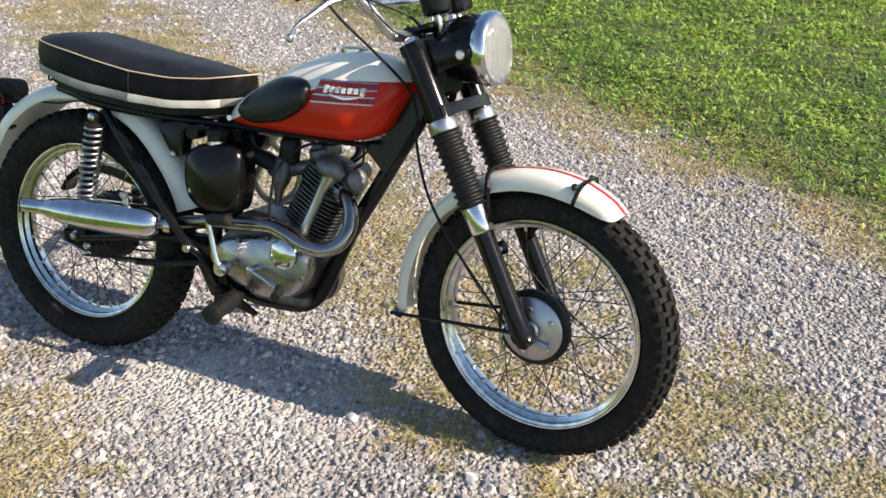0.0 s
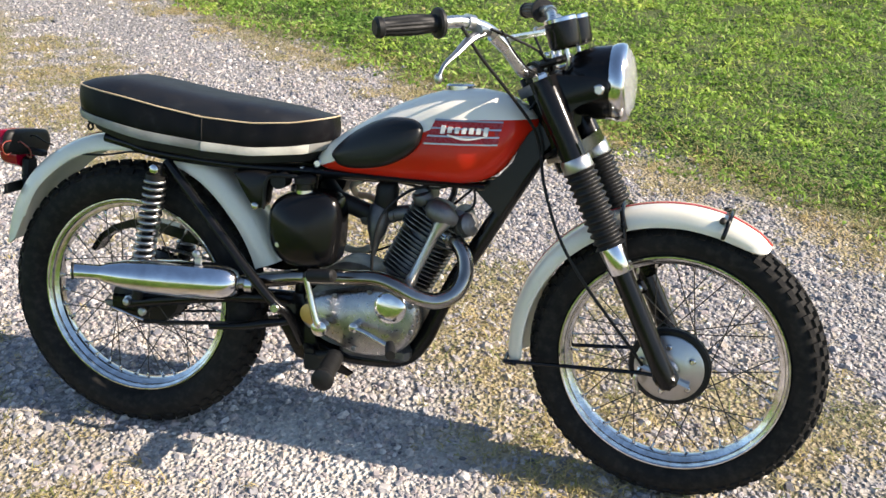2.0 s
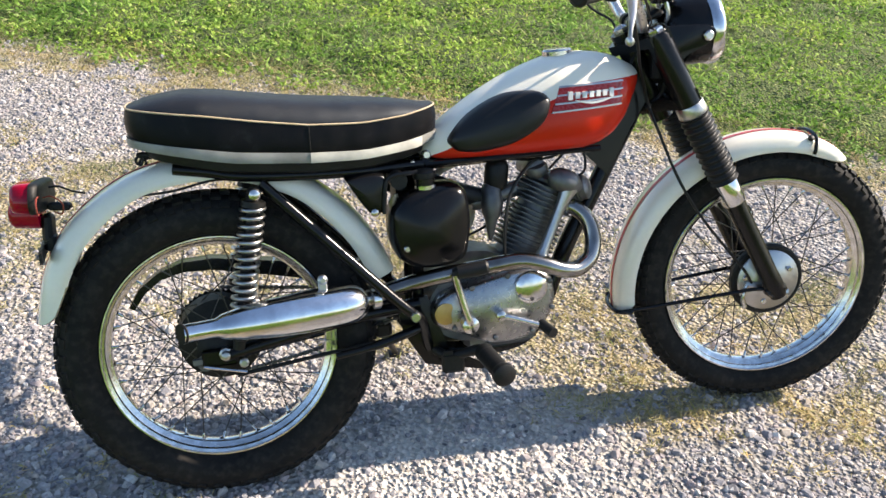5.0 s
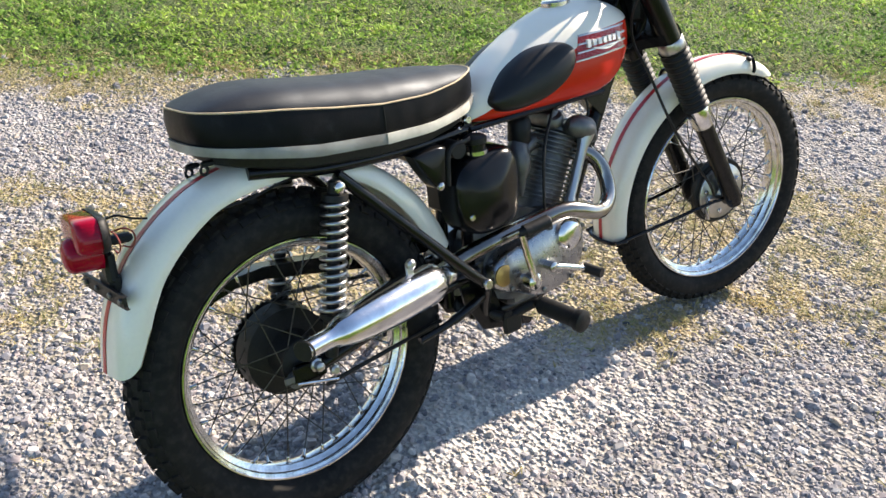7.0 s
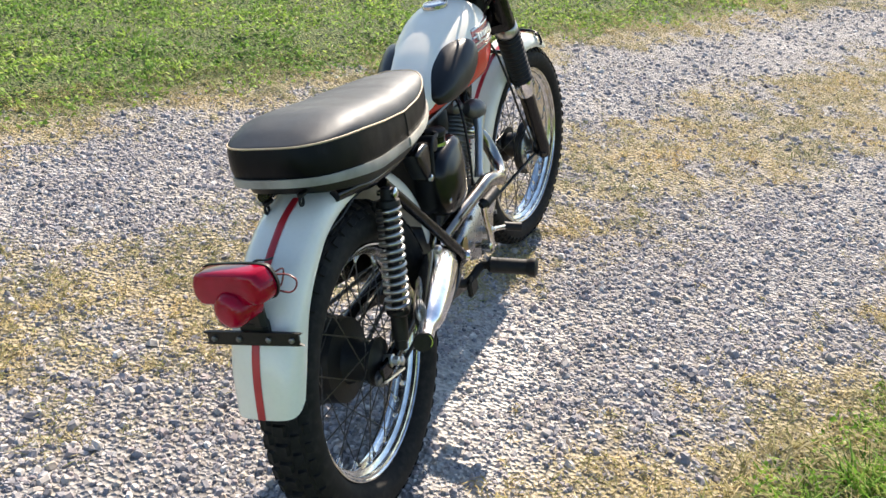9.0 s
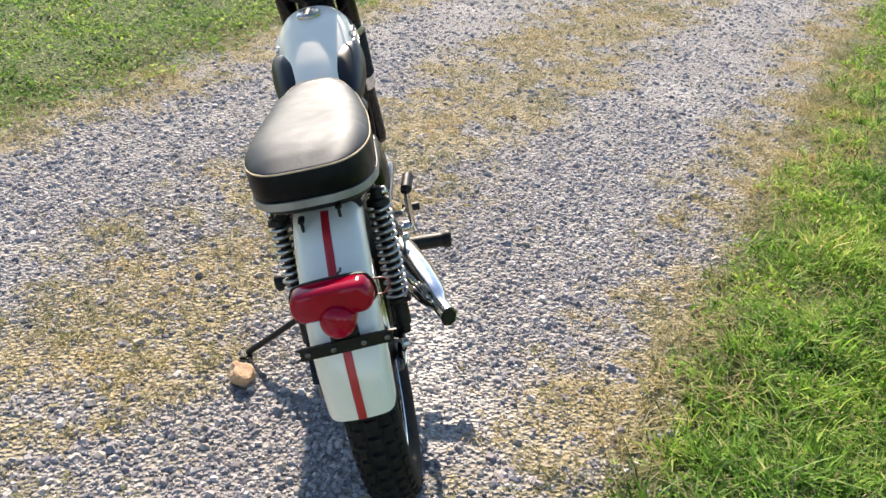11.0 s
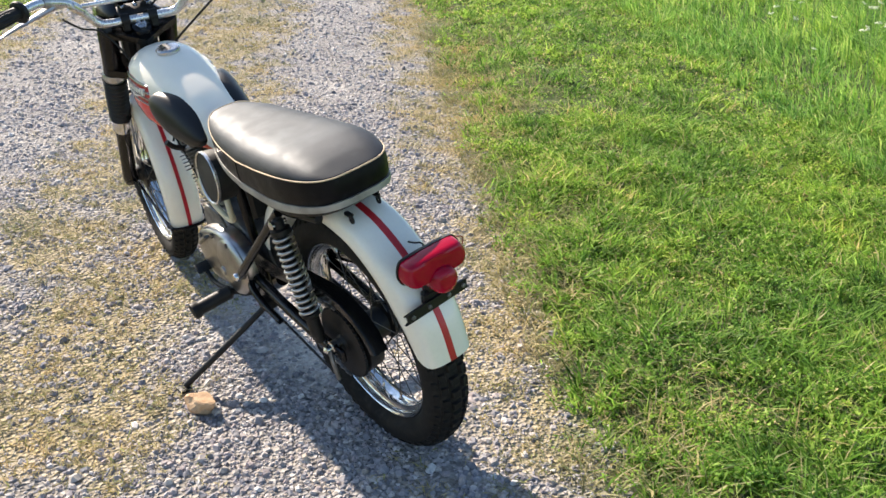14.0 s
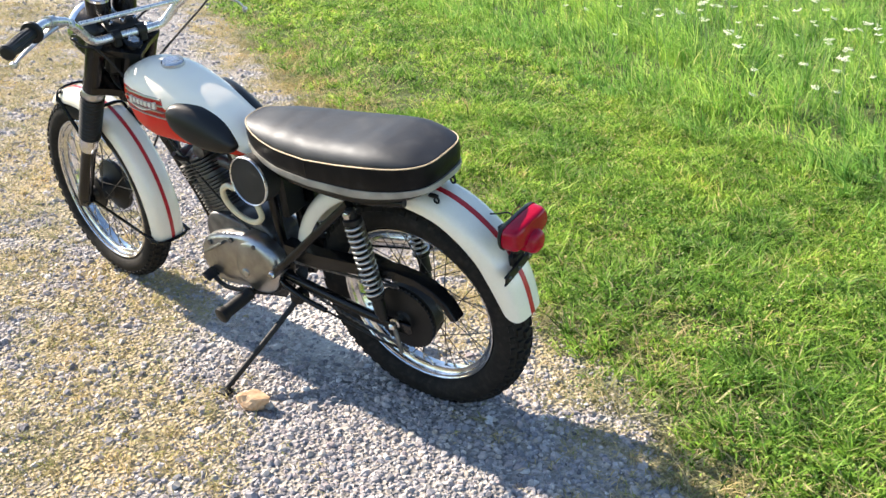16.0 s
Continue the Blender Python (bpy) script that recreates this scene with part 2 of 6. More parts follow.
RED_LENS, LAMP_GLASS, TANK_PAINT = tail_lens(), lamp_glass(), tank_paint()
GRAVEL = island_material("gravel_stone", [(0.0, (0.11, 0.11, 0.125)), (0.12, (0.32, 0.31, 0.32)), (0.26, (0.22, 0.22, 0.245)), (0.42, (0.41, 0.385, 0.375)),
                                          (0.56, (0.33, 0.285, 0.285)), (0.72, (0.50, 0.47, 0.45)), (0.86, (0.42, 0.365, 0.305)), (1.0, (0.64, 0.62, 0.60))], 0.85, 90.0)
LAWN = island_material("lawn_blade", [(0.0, (0.035, 0.08, 0.016)), (0.22, (0.13, 0.26, 0.04)), (0.55, (0.27, 0.47, 0.075)),
                                      (0.82, (0.42, 0.60, 0.14)), (0.92, (0.52, 0.58, 0.20)), (0.95, (0.62, 0.54, 0.32)), (1.0, (0.56, 0.44, 0.26))], 0.5, 5.0, 0.5)
MEADOW = island_material("meadow_blade", [(0.0, (0.07, 0.18, 0.04)), (0.35, (0.22, 0.43, 0.08)), (0.75, (0.38, 0.60, 0.15)),
                                          (0.94, (0.54, 0.68, 0.22)), (1.0, (0.62, 0.60, 0.30))], 0.5, 3.2, 0.45)
CLOVER = island_material("clover_leaf", [(0.0, (0.15, 0.24, 0.055)), (0.4, (0.24, 0.385, 0.075)), (0.75, (0.34, 0.51, 0.115)),
                                         (0.94, (0.42, 0.54, 0.17)), (1.0, (0.52, 0.46, 0.26))], 0.65, 3.5, 0.42)
DRY = island_material("dry_blade", [(0.0, (0.27, 0.245, 0.11)), (0.3, (0.44, 0.375, 0.22)), (0.6, (0.53, 0.45, 0.305)),
                                    (0.76, (0.41, 0.36, 0.20)), (1.0, (0.245, 0.285, 0.105))], 0.75, 4.0, 0.3)
PETAL = finish("umbel_white", (0.66, 0.68, 0.46), (0.80, 0.80, 0.62), (0.6, 0.8), 0.0, 30, 200, 0.2)
STALK_GREEN = finish("flower_stem", (0.10, 0.19, 0.05), (0.17, 0.26, 0.08), (0.5, 0.7), 0.0, 30, 200, 0.1)

# ---- the drive: its direction, edges and the height of the ground ----
DRIVE_ANGLE = radians(-33.1)
UX, UY = math.cos(DRIVE_ANGLE), math.sin(DRIVE_ANGLE)
NEAR_EDGE, FAR_EDGE, TALL_EDGE, CROWN = -0.52, 2.47, -2.25, 0.95


def uv_of(x, y):
    return x * UX + y * UY, -x * UY + y * UX


def xy_of(u, v):
    return u * UX - v * UY, u * UY + v * UX


def wobble(x, y, f, s=0.0):
    """Smooth uneven field in about -1..1, for arrays or numbers."""
    return (np.sin(f * (1.0 * x + 0.63 * y) + 1.3 + s) + np.sin(f * (-0.71 * x + 1.27 * y) + 4.1 + 2 * s)
            + np.sin(f * (1.83 * x - 0.42 * y) + 2.2 + 3 * s) * 0.7 + np.sin(f * (0.37 * x + 2.1 * y) + 5.3 + s) * 0.6) / 2.6


def ground_z(x, y):
    u, v = uv_of(x, y)
    edge = 0.07 * wobble(x, y, 5.0)
    near = np.clip((NEAR_EDGE + edge - v) / 0.35, 0, 1)
    far = np.clip((v - FAR_EDGE - edge) / 0.5, 0, 1)
    lawn = near * near * (3 - 2 * near) * 0.035 + far * far * (3 - 2 * far) * 0.03
    return lawn + (0.004 + 0.010 * (near + far)) * wobble(x, y, 6.0, 1.7) + 0.009 * (near + far) * wobble(x, y, 19.0, 0.7) - 0.004


def patch(x, y):
    """Where dry growth covers the stones: the crown between the wheel tracks and the edges, 0 to 1."""
    u, v = uv_of(x, y)
    crown = np.exp(-((v - CROWN) / 0.50) ** 2)
    edges = 0.85 * np.exp(-((v - NEAR_EDGE - 0.02) / 0.38) ** 2) + np.exp(-((v - FAR_EDGE) / 0.40) ** 2)
    f = 0.5 + 0.42 * wobble(x, y, 6.0, 0.6) + 0.42 * wobble(x, y, 17.0, 2.6) + 0.3 * wobble(x, y, 43.0, 1.1)
    return np.clip(((1.15 * crown + 1.2 * edges) * (0.22 + 1.1 * f) - 0.28) * 2.3, 0, 1)


def dust(x, y):
    """A trodden patch of pale stone dust beneath the machine, and smaller ones along the wheel tracks."""
    p = (x - 0.41) * 0.98 + (y + 0.07) * 0.2, -(x - 0.41) * 0.2 + (y + 0.07) * 0.98
    main = 1.45 * np.exp(-(p[0] / 0.38) ** 2 - (p[1] / 0.22) ** 2)
    u, v = uv_of(x, y)
    track = 0.55 * np.exp(-((v - 0.15) / 0.35) ** 2) + 0.45 * np.exp(-((v - 1.75) / 0.35) ** 2)
    return np.clip(main * (0.75 + 0.35 * wobble(x, y, 15.0, 0.8)) + track * (wobble(x, y, 5.5, 3.3) + 0.4 * wobble(x, y, 21.0, 0.8) - 0.25), 0, 1)


def ground_material():
    m, n, l, p = nodes_of("ground")
    tc = n.new("ShaderNodeTexCoord")
    sep = n.new("ShaderNodeSeparateXYZ")
    l.new(tc.outputs["Object"], sep.inputs[0])
    big, mid, small = noise_node(n, l, 2.2), noise_node(n, l, 14, 6), noise_node(n, l, 70, 6)
    vo = n.new("ShaderNodeTexVoronoi")
    vo.inputs["Scale"].default_value = 75
    l.new(tc.outputs["Object"], vo.inputs["Vector"])

    def math_node(op, a, b=0.0):
        q = n.new("ShaderNodeMath")
        q.operation = op
        for i, v in enumerate((a, b)):
            if isinstance(v, float):
                q.inputs[i].default_value = v
            else:
                l.new(v, q.inputs[i])
        return q.outputs[0]
    v = math_node("ADD", math_node("MULTIPLY", sep.outputs[0], -UY), math_node("MULTIPLY", sep.outputs[1], UX))
    v = math_node("ADD", v, math_node("MULTIPLY", math_node("SUBTRACT", mid.outputs[0], 0.5), 0.4))
    mid_v, half = (NEAR_EDGE + FAR_EDGE) / 2, (FAR_EDGE - NEAR_EDGE) / 2
    off = math_node("SUBTRACT", math_node("ABSOLUTE", math_node("SUBTRACT", v, mid_v)), half)
    mr = n.new("ShaderNodeMapRange")
    mr.inputs["From Min"].default_value, mr.inputs["From Max"].default_value = -0.12, 0.12
    l.new(off, mr.inputs["Value"])
    stone = ramp(n, l, vo.outputs["Color"], [(0.1, (0.10, 0.098, 0.10)), (0.5, (0.22, 0.212, 0.208)), (0.9, (0.42, 0.405, 0.39))])
    soil = ramp(n, l, small.outputs[0], [(0.3, (0.26, 0.235, 0.20)), (0.7, (0.41, 0.37, 0.32))])
    mixs = n.new("ShaderNodeMix")
    mixs.data_type = "RGBA"
    k = ramp(n, l, mid.outputs[0], [(0.40, (0.08, 0.08, 0.08)), (0.66, (0.60, 0.60, 0.60))])
    l.new(k.outputs[0], mixs.inputs["Factor"])
    l.new(stone.outputs[0], mixs.inputs["A"])
    l.new(soil.outputs[0], mixs.inputs["B"])
    at = n.new("ShaderNodeAttribute")
    at.attribute_name = "growth"
    moss = ramp(n, l, small.outputs[0], [(0.3, (0.23, 0.185, 0.10)), (0.55, (0.37, 0.305, 0.18)), (0.75, (0.44, 0.375, 0.26))])
    mixm = n.new("ShaderNodeMix")
    mixm.data_type = "RGBA"
    l.new(math_node("MULTIPLY", at.outputs["Fac"], 0.85), mixm.inputs["Factor"])
    l.new(mixs.outputs["Result"], mixm.inputs["A"])
    l.new(moss.outputs[0], mixm.inputs["B"])
    da = n.new("ShaderNodeAttribute")
    da.attribute_name = "dust"
    pale = ramp(n, l, small.outputs[0], [(0.3, (0.44, 0.405, 0.36)), (0.7, (0.62, 0.585, 0.53))])
    mixd = n.new("ShaderNodeMix")
    mixd.data_type = "RGBA"
    l.new(da.outputs["Fac"], mixd.inputs["Factor"])
    l.new(mixm.outputs["Result"], mixd.inputs["A"])
    l.new(pale.outputs[0], mixd.inputs["B"])
    turf = ramp(n, l, small.outputs[0], [(0.3, (0.042, 0.066, 0.014)), (0.52, (0.082, 0.115, 0.024)), (0.75, (0.19, 0.165, 0.07))])
    mix = n.new("ShaderNodeMix")
    mix.data_type = "RGBA"
    l.new(mr.outputs[0], mix.inputs["Factor"])
    l.new(mixd.outputs["Result"], mix.inputs["A"])
    l.new(turf.outputs[0], mix.inputs["B"])
    l.new(mix.outputs["Result"], p.inputs["Base Color"])
    p.inputs["Roughness"].default_value = 0.95
    bump_of(n, l, p, vo.outputs["Distance"], 1.0, 0.014)
    return m


def build_ground():
    out = np.array([12.0, 20, 40, 90, 200, 500])
    xs = np.concatenate((-out[::-1], np.linspace(-4.5, 7.5, 210), out))
    ys = np.concatenate((-out[::-1], np.linspace(-9, 7, 270), out))
    X, Y = np.meshgrid(xs, ys, indexing="ij")
    Z = ground_z(X, Y)
    ny = len(ys)
    i, j = np.meshgrid(np.arange(len(xs) - 1), np.arange(ny - 1), indexing="ij")
    a = (i * ny + j).ravel()
    f = np.stack((a, a + ny, a + ny + 1, a + 1), 1)
    me = bpy.data.meshes.new("ground")
    me.from_pydata(np.stack((X, Y, Z), -1).reshape(-1, 3).tolist(), [], f.tolist())
    me.attributes.new("growth", "FLOAT", "POINT").data.foreach_set("value", patch(X, Y).ravel().astype(np.float32))
    me.attributes.new("dust", "FLOAT", "POINT").data.foreach_set("value", dust(X, Y).ravel().astype(np.float32))
    me.materials.append(ground_material())
    me.shade_smooth()
    return tagged(new("ground", me), "gravel drive with a dry grassy crown between green lawns", "ground", kind="structure")


def bulk(name, verts, faces, material, label, category, smooth=False):
    """One object of countless loose pieces; faces: array of triangles or quads."""
    me = bpy.data.meshes.new(name)
    k = faces.shape[1]
    me.vertices.add(len(verts))
    me.vertices.foreach_set("co", verts.astype(np.float32).ravel())
    me.loops.add(faces.size)
    me.loops.foreach_set("vertex_index", faces.astype(np.int32).ravel())
    me.polygons.add(len(faces))
    me.polygons.foreach_set("loop_start", np.arange(0, faces.size, k, dtype=np.int32))
    me.update(calc_edges=True)
    me.materials.append(material)
    if smooth:
        me.shade_smooth()
    else:
        me.shade_flat()
    return tagged(new(name, me), label, category, kind="stuff")


def rotations(rng, n, tilt):
    """Random turns about z, then a lean of up to tilt."""
    a, b, c = rng.uniform(0, 2 * np.pi, n), rng.uniform(-tilt, tilt, n), rng.uniform(-tilt, tilt, n)
    ca, sa, cb, sb, cc, sc = np.cos(a), np.sin(a), np.cos(b), np.sin(b), np.cos(c), np.sin(c)
    R = np.zeros((n, 3, 3))
    R[:, 0, 0], R[:, 0, 1], R[:, 0, 2] = ca * cb, ca * sb * sc - sa * cc, ca * sb * cc + sa * sc
    R[:, 1, 0], R[:, 1, 1], R[:, 1, 2] = sa * cb, sa * sb * sc + ca * cc, sa * sb * cc - ca * sc
    R[:, 2, 0], R[:, 2, 1], R[:, 2, 2] = -sb, cb * sc, cb * cc
    return R


HEX = np.array([(math.cos(math.pi * k / 3), math.sin(math.pi * k / 3), -0.55) for k in range(6)]
               + [(0.62 * math.cos(math.pi * (k + 0.4) / 2), 0.62 * math.sin(math.pi * (k + 0.4) / 2), 0.75) for k in range(4)])
HEX_F = np.array([(6, 7, 8), (6, 8, 9), (0, 1, 6), (1, 7, 6), (1, 2, 7), (2, 3, 7), (3, 8, 7), (3, 4, 8), (4, 9, 8), (4, 5, 9), (5, 0, 9), (0, 6, 9)])


def build_gravel():
    rng = np.random.default_rng(3)
    n = 385000
    u, v = rng.uniform(-5.0, 7.2, n), rng.uniform(NEAR_EDGE - 0.12, FAR_EDGE + 0.15, n)
    x, y = xy_of(u, v)
    d = np.hypot(x + 0.05, y - 0.1)
    keep = rng.uniform(0, 1, n) < np.clip(np.exp(-(d - 1.6) / 1.2), 0.10, 1.0) * (1 - 0.68 * patch(x, y)) * (1 - 0.62 * dust(x, y))
    out = np.maximum(NEAR_EDGE - v, v - FAR_EDGE)
    keep &= rng.uniform(-0.22, 0.14, n) > out
    keep &= rng.uniform(0, 1, n) < np.clip(0.86 + 0.42 * wobble(x, y, 7.0, 4.0) + 0.32 * wobble(x, y, 19.0, 2.0), 0.32, 1.0)
    x, y, d = x[keep], y[keep], d[keep]
    n = len(x)
    size = np.exp(rng.normal(math.log(0.0062), 0.42, n)) * (1 + 0.17 * np.clip(d - 1.8, 0, 4.5))
    size = np.clip(size, 0.0030, 0.018)
    s = np.stack((size * rng.uniform(0.95, 1.50, n), size * rng.uniform(0.75, 1.10, n), size * rng.uniform(0.45, 0.85, n)), 1)
    V = HEX[None] * rng.uniform(0.68, 1.10, (n, 10, 3)) * s[:, None, :]
    V[:, 6:, :2] += rng.uniform(-0.22, 0.22, (n, 1, 2)) * s[:, None, :2]
    V = np.einsum("nij,nkj->nki", rotations(rng, n, 0.42), V)
    V[:, :, 0] += x[:, None]
    V[:, :, 1] += y[:, None]
    V[:, :, 2] += (ground_z(x, y) + s[:, 2] * rng.uniform(-0.25, 0.40, n))[:, None]
    F = HEX_F[None] + 10 * np.arange(n)[:, None, None]
    return bulk("gravel", V.reshape(-1, 3), F.reshape(-1, 3), GRAVEL, "loose crushed grey limestone gravel of the drive", "gravel")


def blades(rng, x, y, height, width, lean, curl, way=None):
    """Bent blades of grass: each two crossed-over segments, 5 corners, 3 triangles."""
    n = len(x)
    a, t = rng.uniform(0, 2 * np.pi, n), rng.uniform(0, 2 * np.pi, n)
    if way is not None:
        a = way
    dx, dy = np.cos(a), np.sin(a)
    wx, wy = -np.sin(t) * width / 2, np.cos(t) * width / 2
    z = ground_z(x, y) - 0.003
    L = lean * height
    V = np.zeros((n, 5, 3))
    for i, (side, q) in enumerate(((-1, 0), (1, 0), (-0.8, 0.55), (0.8, 0.55), (0, 1.0))):
        V[:, i, 0] = x + side * wx + dx * L * q ** (1 + curl)
        V[:, i, 1] = y + side * wy + dy * L * q ** (1 + curl)
        V[:, i, 2] = z + height * q * (1 - 0.25 * np.clip(lean, 0, 2) * q)
    F = np.array([(0, 1, 3), (0, 3, 2), (2, 3, 4)])[None] + 5 * np.arange(n)[:, None, None]
    return V.reshape(-1, 3), F.reshape(-1, 3)


def leaves(rng, x, y, low, high, length, width, tilt):
    """Small broad leaves: kites of 4 corners held at some height, tipped at random."""
    n = len(x)
    K = np.array([(-0.5, 0, 0), (0.08, 0.5, 0.0), (0.5, 0, 0), (0.08, -0.5, 0.0)])
    V = K[None] * np.stack((length, width, np.ones(n)), 1)[:, None, :]
    V[:, 1, 2] += 0.22 * width
    V[:, 3, 2] += 0.22 * width
    V = np.einsum("nij,nkj->nki", rotations(rng, n, tilt), V)
    V[:, :, 0] += x[:, None]
    V[:, :, 1] += y[:, None]
    V[:, :, 2] += (ground_z(x, y) + low + (high - low) * rng.uniform(0, 1, n))[:, None]
    F = np.array([(0, 1, 3), (1, 2, 3)])[None] + 4 * np.arange(n)[:, None, None]
    return V.reshape(-1, 3), F.reshape(-1, 3)


def both(a, b):
    """Two sets of corners and faces as one."""
    return np.concatenate((a[0], b[0])), np.concatenate((a[1], b[1] + len(a[0])))


def build_growth():
    rng = np.random.default_rng(5)
    # dry growth on the drive, in small mats and tufts
    m = 42000
    cx, cy = xy_of(rng.uniform(-4.5, 6.5, m), rng.uniform(NEAR_EDGE - 0.35, FAR_EDGE + 0.25, m))
    k = rng.uniform(0, 1, m) < (patch(cx, cy) * 1.0 + 0.014) * (1 - 0.6 * dust(cx, cy))
    cx, cy = cx[k], cy[k]
    tuft = np.repeat(np.arange(len(cx)), 9)
    n = len(tuft)
    spread = rng.uniform(0.006, 0.024, len(cx))[tuft]
    x, y = cx[tuft] + rng.normal(0, 1, n) * spread, cy[tuft] + rng.normal(0, 1, n) * spread
    flat = rng.uniform(0, 1, n) < 0.62
    p, q = flat, ~flat
    mats = leaves(rng, x[p], y[p], 0.003, 0.019, rng.uniform(0.014, 0.036, p.sum()), rng.uniform(0.0020, 0.0045, p.sum()), 0.6)
    n = 15000
    su, sv = rng.uniform(-2.0, 5.0, n), NEAR_EDGE + 0.08 - np.abs(rng.normal(0, 0.38, n))
    sx, sy = xy_of(su, sv)
    sk = rng.uniform(0, 1, n) < 0.45 + 0.6 * wobble(sx, sy, 9.0, 1.9)
    sx, sy = sx[sk], sy[sk]
    n = len(sx)
    straw = blades(rng, sx, sy, rng.uniform(0.04, 0.095, n), rng.uniform(0.003, 0.006, n), rng.uniform(0.8, 2.2, n), 0.5)
    bulk("dry_grass", *both(both(mats, straw), blades(rng, x[q], y[q], rng.uniform(0.010, 0.036, q.sum()), rng.uniform(0.002, 0.0045, q.sum()), rng.uniform(0.5, 2.2, q.sum()), 0.6)), DRY,
         "short straw-coloured dry grass and moss among the gravel", "dry grass")
    # mown lawn beside the drive: leafy carpet with tufts of longer blades
    n = 205000
    u = np.where(rng.uniform(0, 1, n) < 0.62, rng.uniform(-1.9, 2.6, n), rng.uniform(-2.6, 8.0, n))
    v = NEAR_EDGE + 0.10 - np.where(rng.uniform(0, 1, n) < 0.7, rng.uniform(0, 1.9, n), rng.uniform(0, 3.0, n))
    x, y = xy_of(u, v)
    e = NEAR_EDGE + 0.07 * wobble(x, y, 5.0) + 0.09 * wobble(x, y, 17.0, 3.0)
    k = (v < e + 0.06 - np.abs(rng.normal(0, 0.16, n)) * (1 + 0.8 * wobble(x, y, 13.0, 2.2))) & (v > TALL_EDGE - 0.6)
    k &= rng.uniform(0, 1, n) < 0.72 + 0.45 * wobble(x, y, 11.0, 0.3) + 0.3 * wobble(x, y, 31.0, 1.3)
    k &= (wobble(x, y, 9.0, 1.9) < 0.42) | (v < NEAR_EDGE - 0.75) | (rng.uniform(0, 1, n) < 0.4)
    x, y, u = x[k], y[k], u[k]
    n = len(x)
    far = 1 + 0.16 * np.clip(u - 2.2, 0, 5)
    deep = 0.042 * (1 + 0.45 * wobble(x, y, 8.0, 2.0) + 0.35 * wobble(x, y, 23.0, 0.4))
    thin = rng.uniform(0, 1, n) < 0.5
    carpet = leaves(rng, x, y, 0.0, np.clip(deep, 0.010, 0.085), np.where(thin, rng.uniform(0.022, 0.050, n), rng.uniform(0.009, 0.017, n)) * far,
                    np.where(thin, rng.uniform(0.003, 0.006, n), rng.uniform(0.007, 0.013, n)) * far, 1.1)
    m = 10200
    cu = np.where(rng.uniform(0, 1, m) < 0.6, rng.uniform(-1.9, 2.6, m), rng.uniform(-2.6, 7.0, m))
    cv = NEAR_EDGE - 0.02 - rng.uniform(0, 2.2, m)
    bx, by = xy_of(cu, cv)
    bare = (wobble(bx, by, 9.0, 1.9) > 0.42) & (cv > NEAR_EDGE - 0.75) & (rng.uniform(0, 1, m) < 0.75)
    bare |= rng.uniform(0, 1, m) < 0.6 * np.clip(1 - (NEAR_EDGE - cv) / 0.28, 0, 1)
    cu, cv = cu[~bare], cv[~bare]
    m = len(cu)
    tuft = np.repeat(np.arange(m), 15)
    n = len(tuft)
    spread = rng.uniform(0.006, 0.030, m)[tuft]
    x, y = xy_of(cu[tuft] + rng.normal(0, 1, n) * spread, cv[tuft] + rng.normal(0, 1, n) * spread)
    tall = rng.uniform(0.35, 1.0, m)[tuft] ** 1.3 * (1 + 0.35 * wobble(x, y, 5.0, 2.0))
    way = rng.uniform(0, 6.3, m)[tuft] + rng.normal(0, 0.75, n)
    n = 15000
    fu, fv = rng.uniform(-7.5, -1.9, n), NEAR_EDGE - 0.05 - rng.uniform(0, 1, n) ** 1.2 * 6.5
    fx, fy = xy_of(fu, fv)
    rough = blades(rng, fx, fy, rng.uniform(0.05, 0.13, n), rng.uniform(0.010, 0.022, n), rng.uniform(0.6, 1.8, n), 0.7)
    n = len(tuft)
    bulk("lawn_grass", *both(both(carpet, rough), blades(rng, x, y, tall * rng.uniform(0.05, 0.115, n), rng.uniform(0.0040, 0.0088, n), rng.uniform(0.4, 1.7, n), 0.7, way)), LAWN,
         "mown green lawn of grass and clover along the drive", "lawn")
    # tall meadow beyond
    m = 2700
    cu, cv = rng.uniform(-2.5, 10.0, m), TALL_EDGE - rng.uniform(0, 1, m) ** 1.5 * 8.5
    tuft = np.repeat(np.arange(m), 30)
    spread = rng.uniform(0.02, 0.085, m)[tuft]
    n = 22000
    u = np.concatenate((cu[tuft] + rng.normal(0, 1, len(tuft)) * spread, rng.uniform(-3.0, 11.0, n)))
    v = np.concatenate((cv[tuft] + rng.normal(0, 1, len(tuft)) * spread, TALL_EDGE + 0.3 - rng.uniform(0, 1, n) ** 1.4 * 9.5))
    high = np.concatenate((rng.uniform(0.5, 1.15, m)[tuft], np.full(n, 0.6)))
    way = np.concatenate((rng.normal(0.6, 1.1, m)[tuft] + rng.normal(0, 0.6, len(tuft)), rng.uniform(0, 6.3, n)))
    x, y = xy_of(u, v)
    k = v < TALL_EDGE + 0.30 * wobble(x, y, 2.5, 1.0) + 0.15 * wobble(x, y, 9.0, 1.0)
    x, y, v, high, way = x[k], y[k], v[k], high[k], way[k]
    n = len(x)
    grow = np.clip((TALL_EDGE + 0.3 - v) / 1.3, 0.45, 1.0) * high
    bulk("meadow_grass", *blades(rng, x, y, grow * rng.uniform(0.13, 0.34, n) * (1 + 0.25 * wobble(x, y, 3.0)), rng.uniform(0.005, 0.012, n), rng.uniform(0.2, 1.5, n), 1.3, way), MEADOW,
         "tall unmown bright green meadow grass", "tall grass")
    # weedy lawn across the drive
    n = 195000
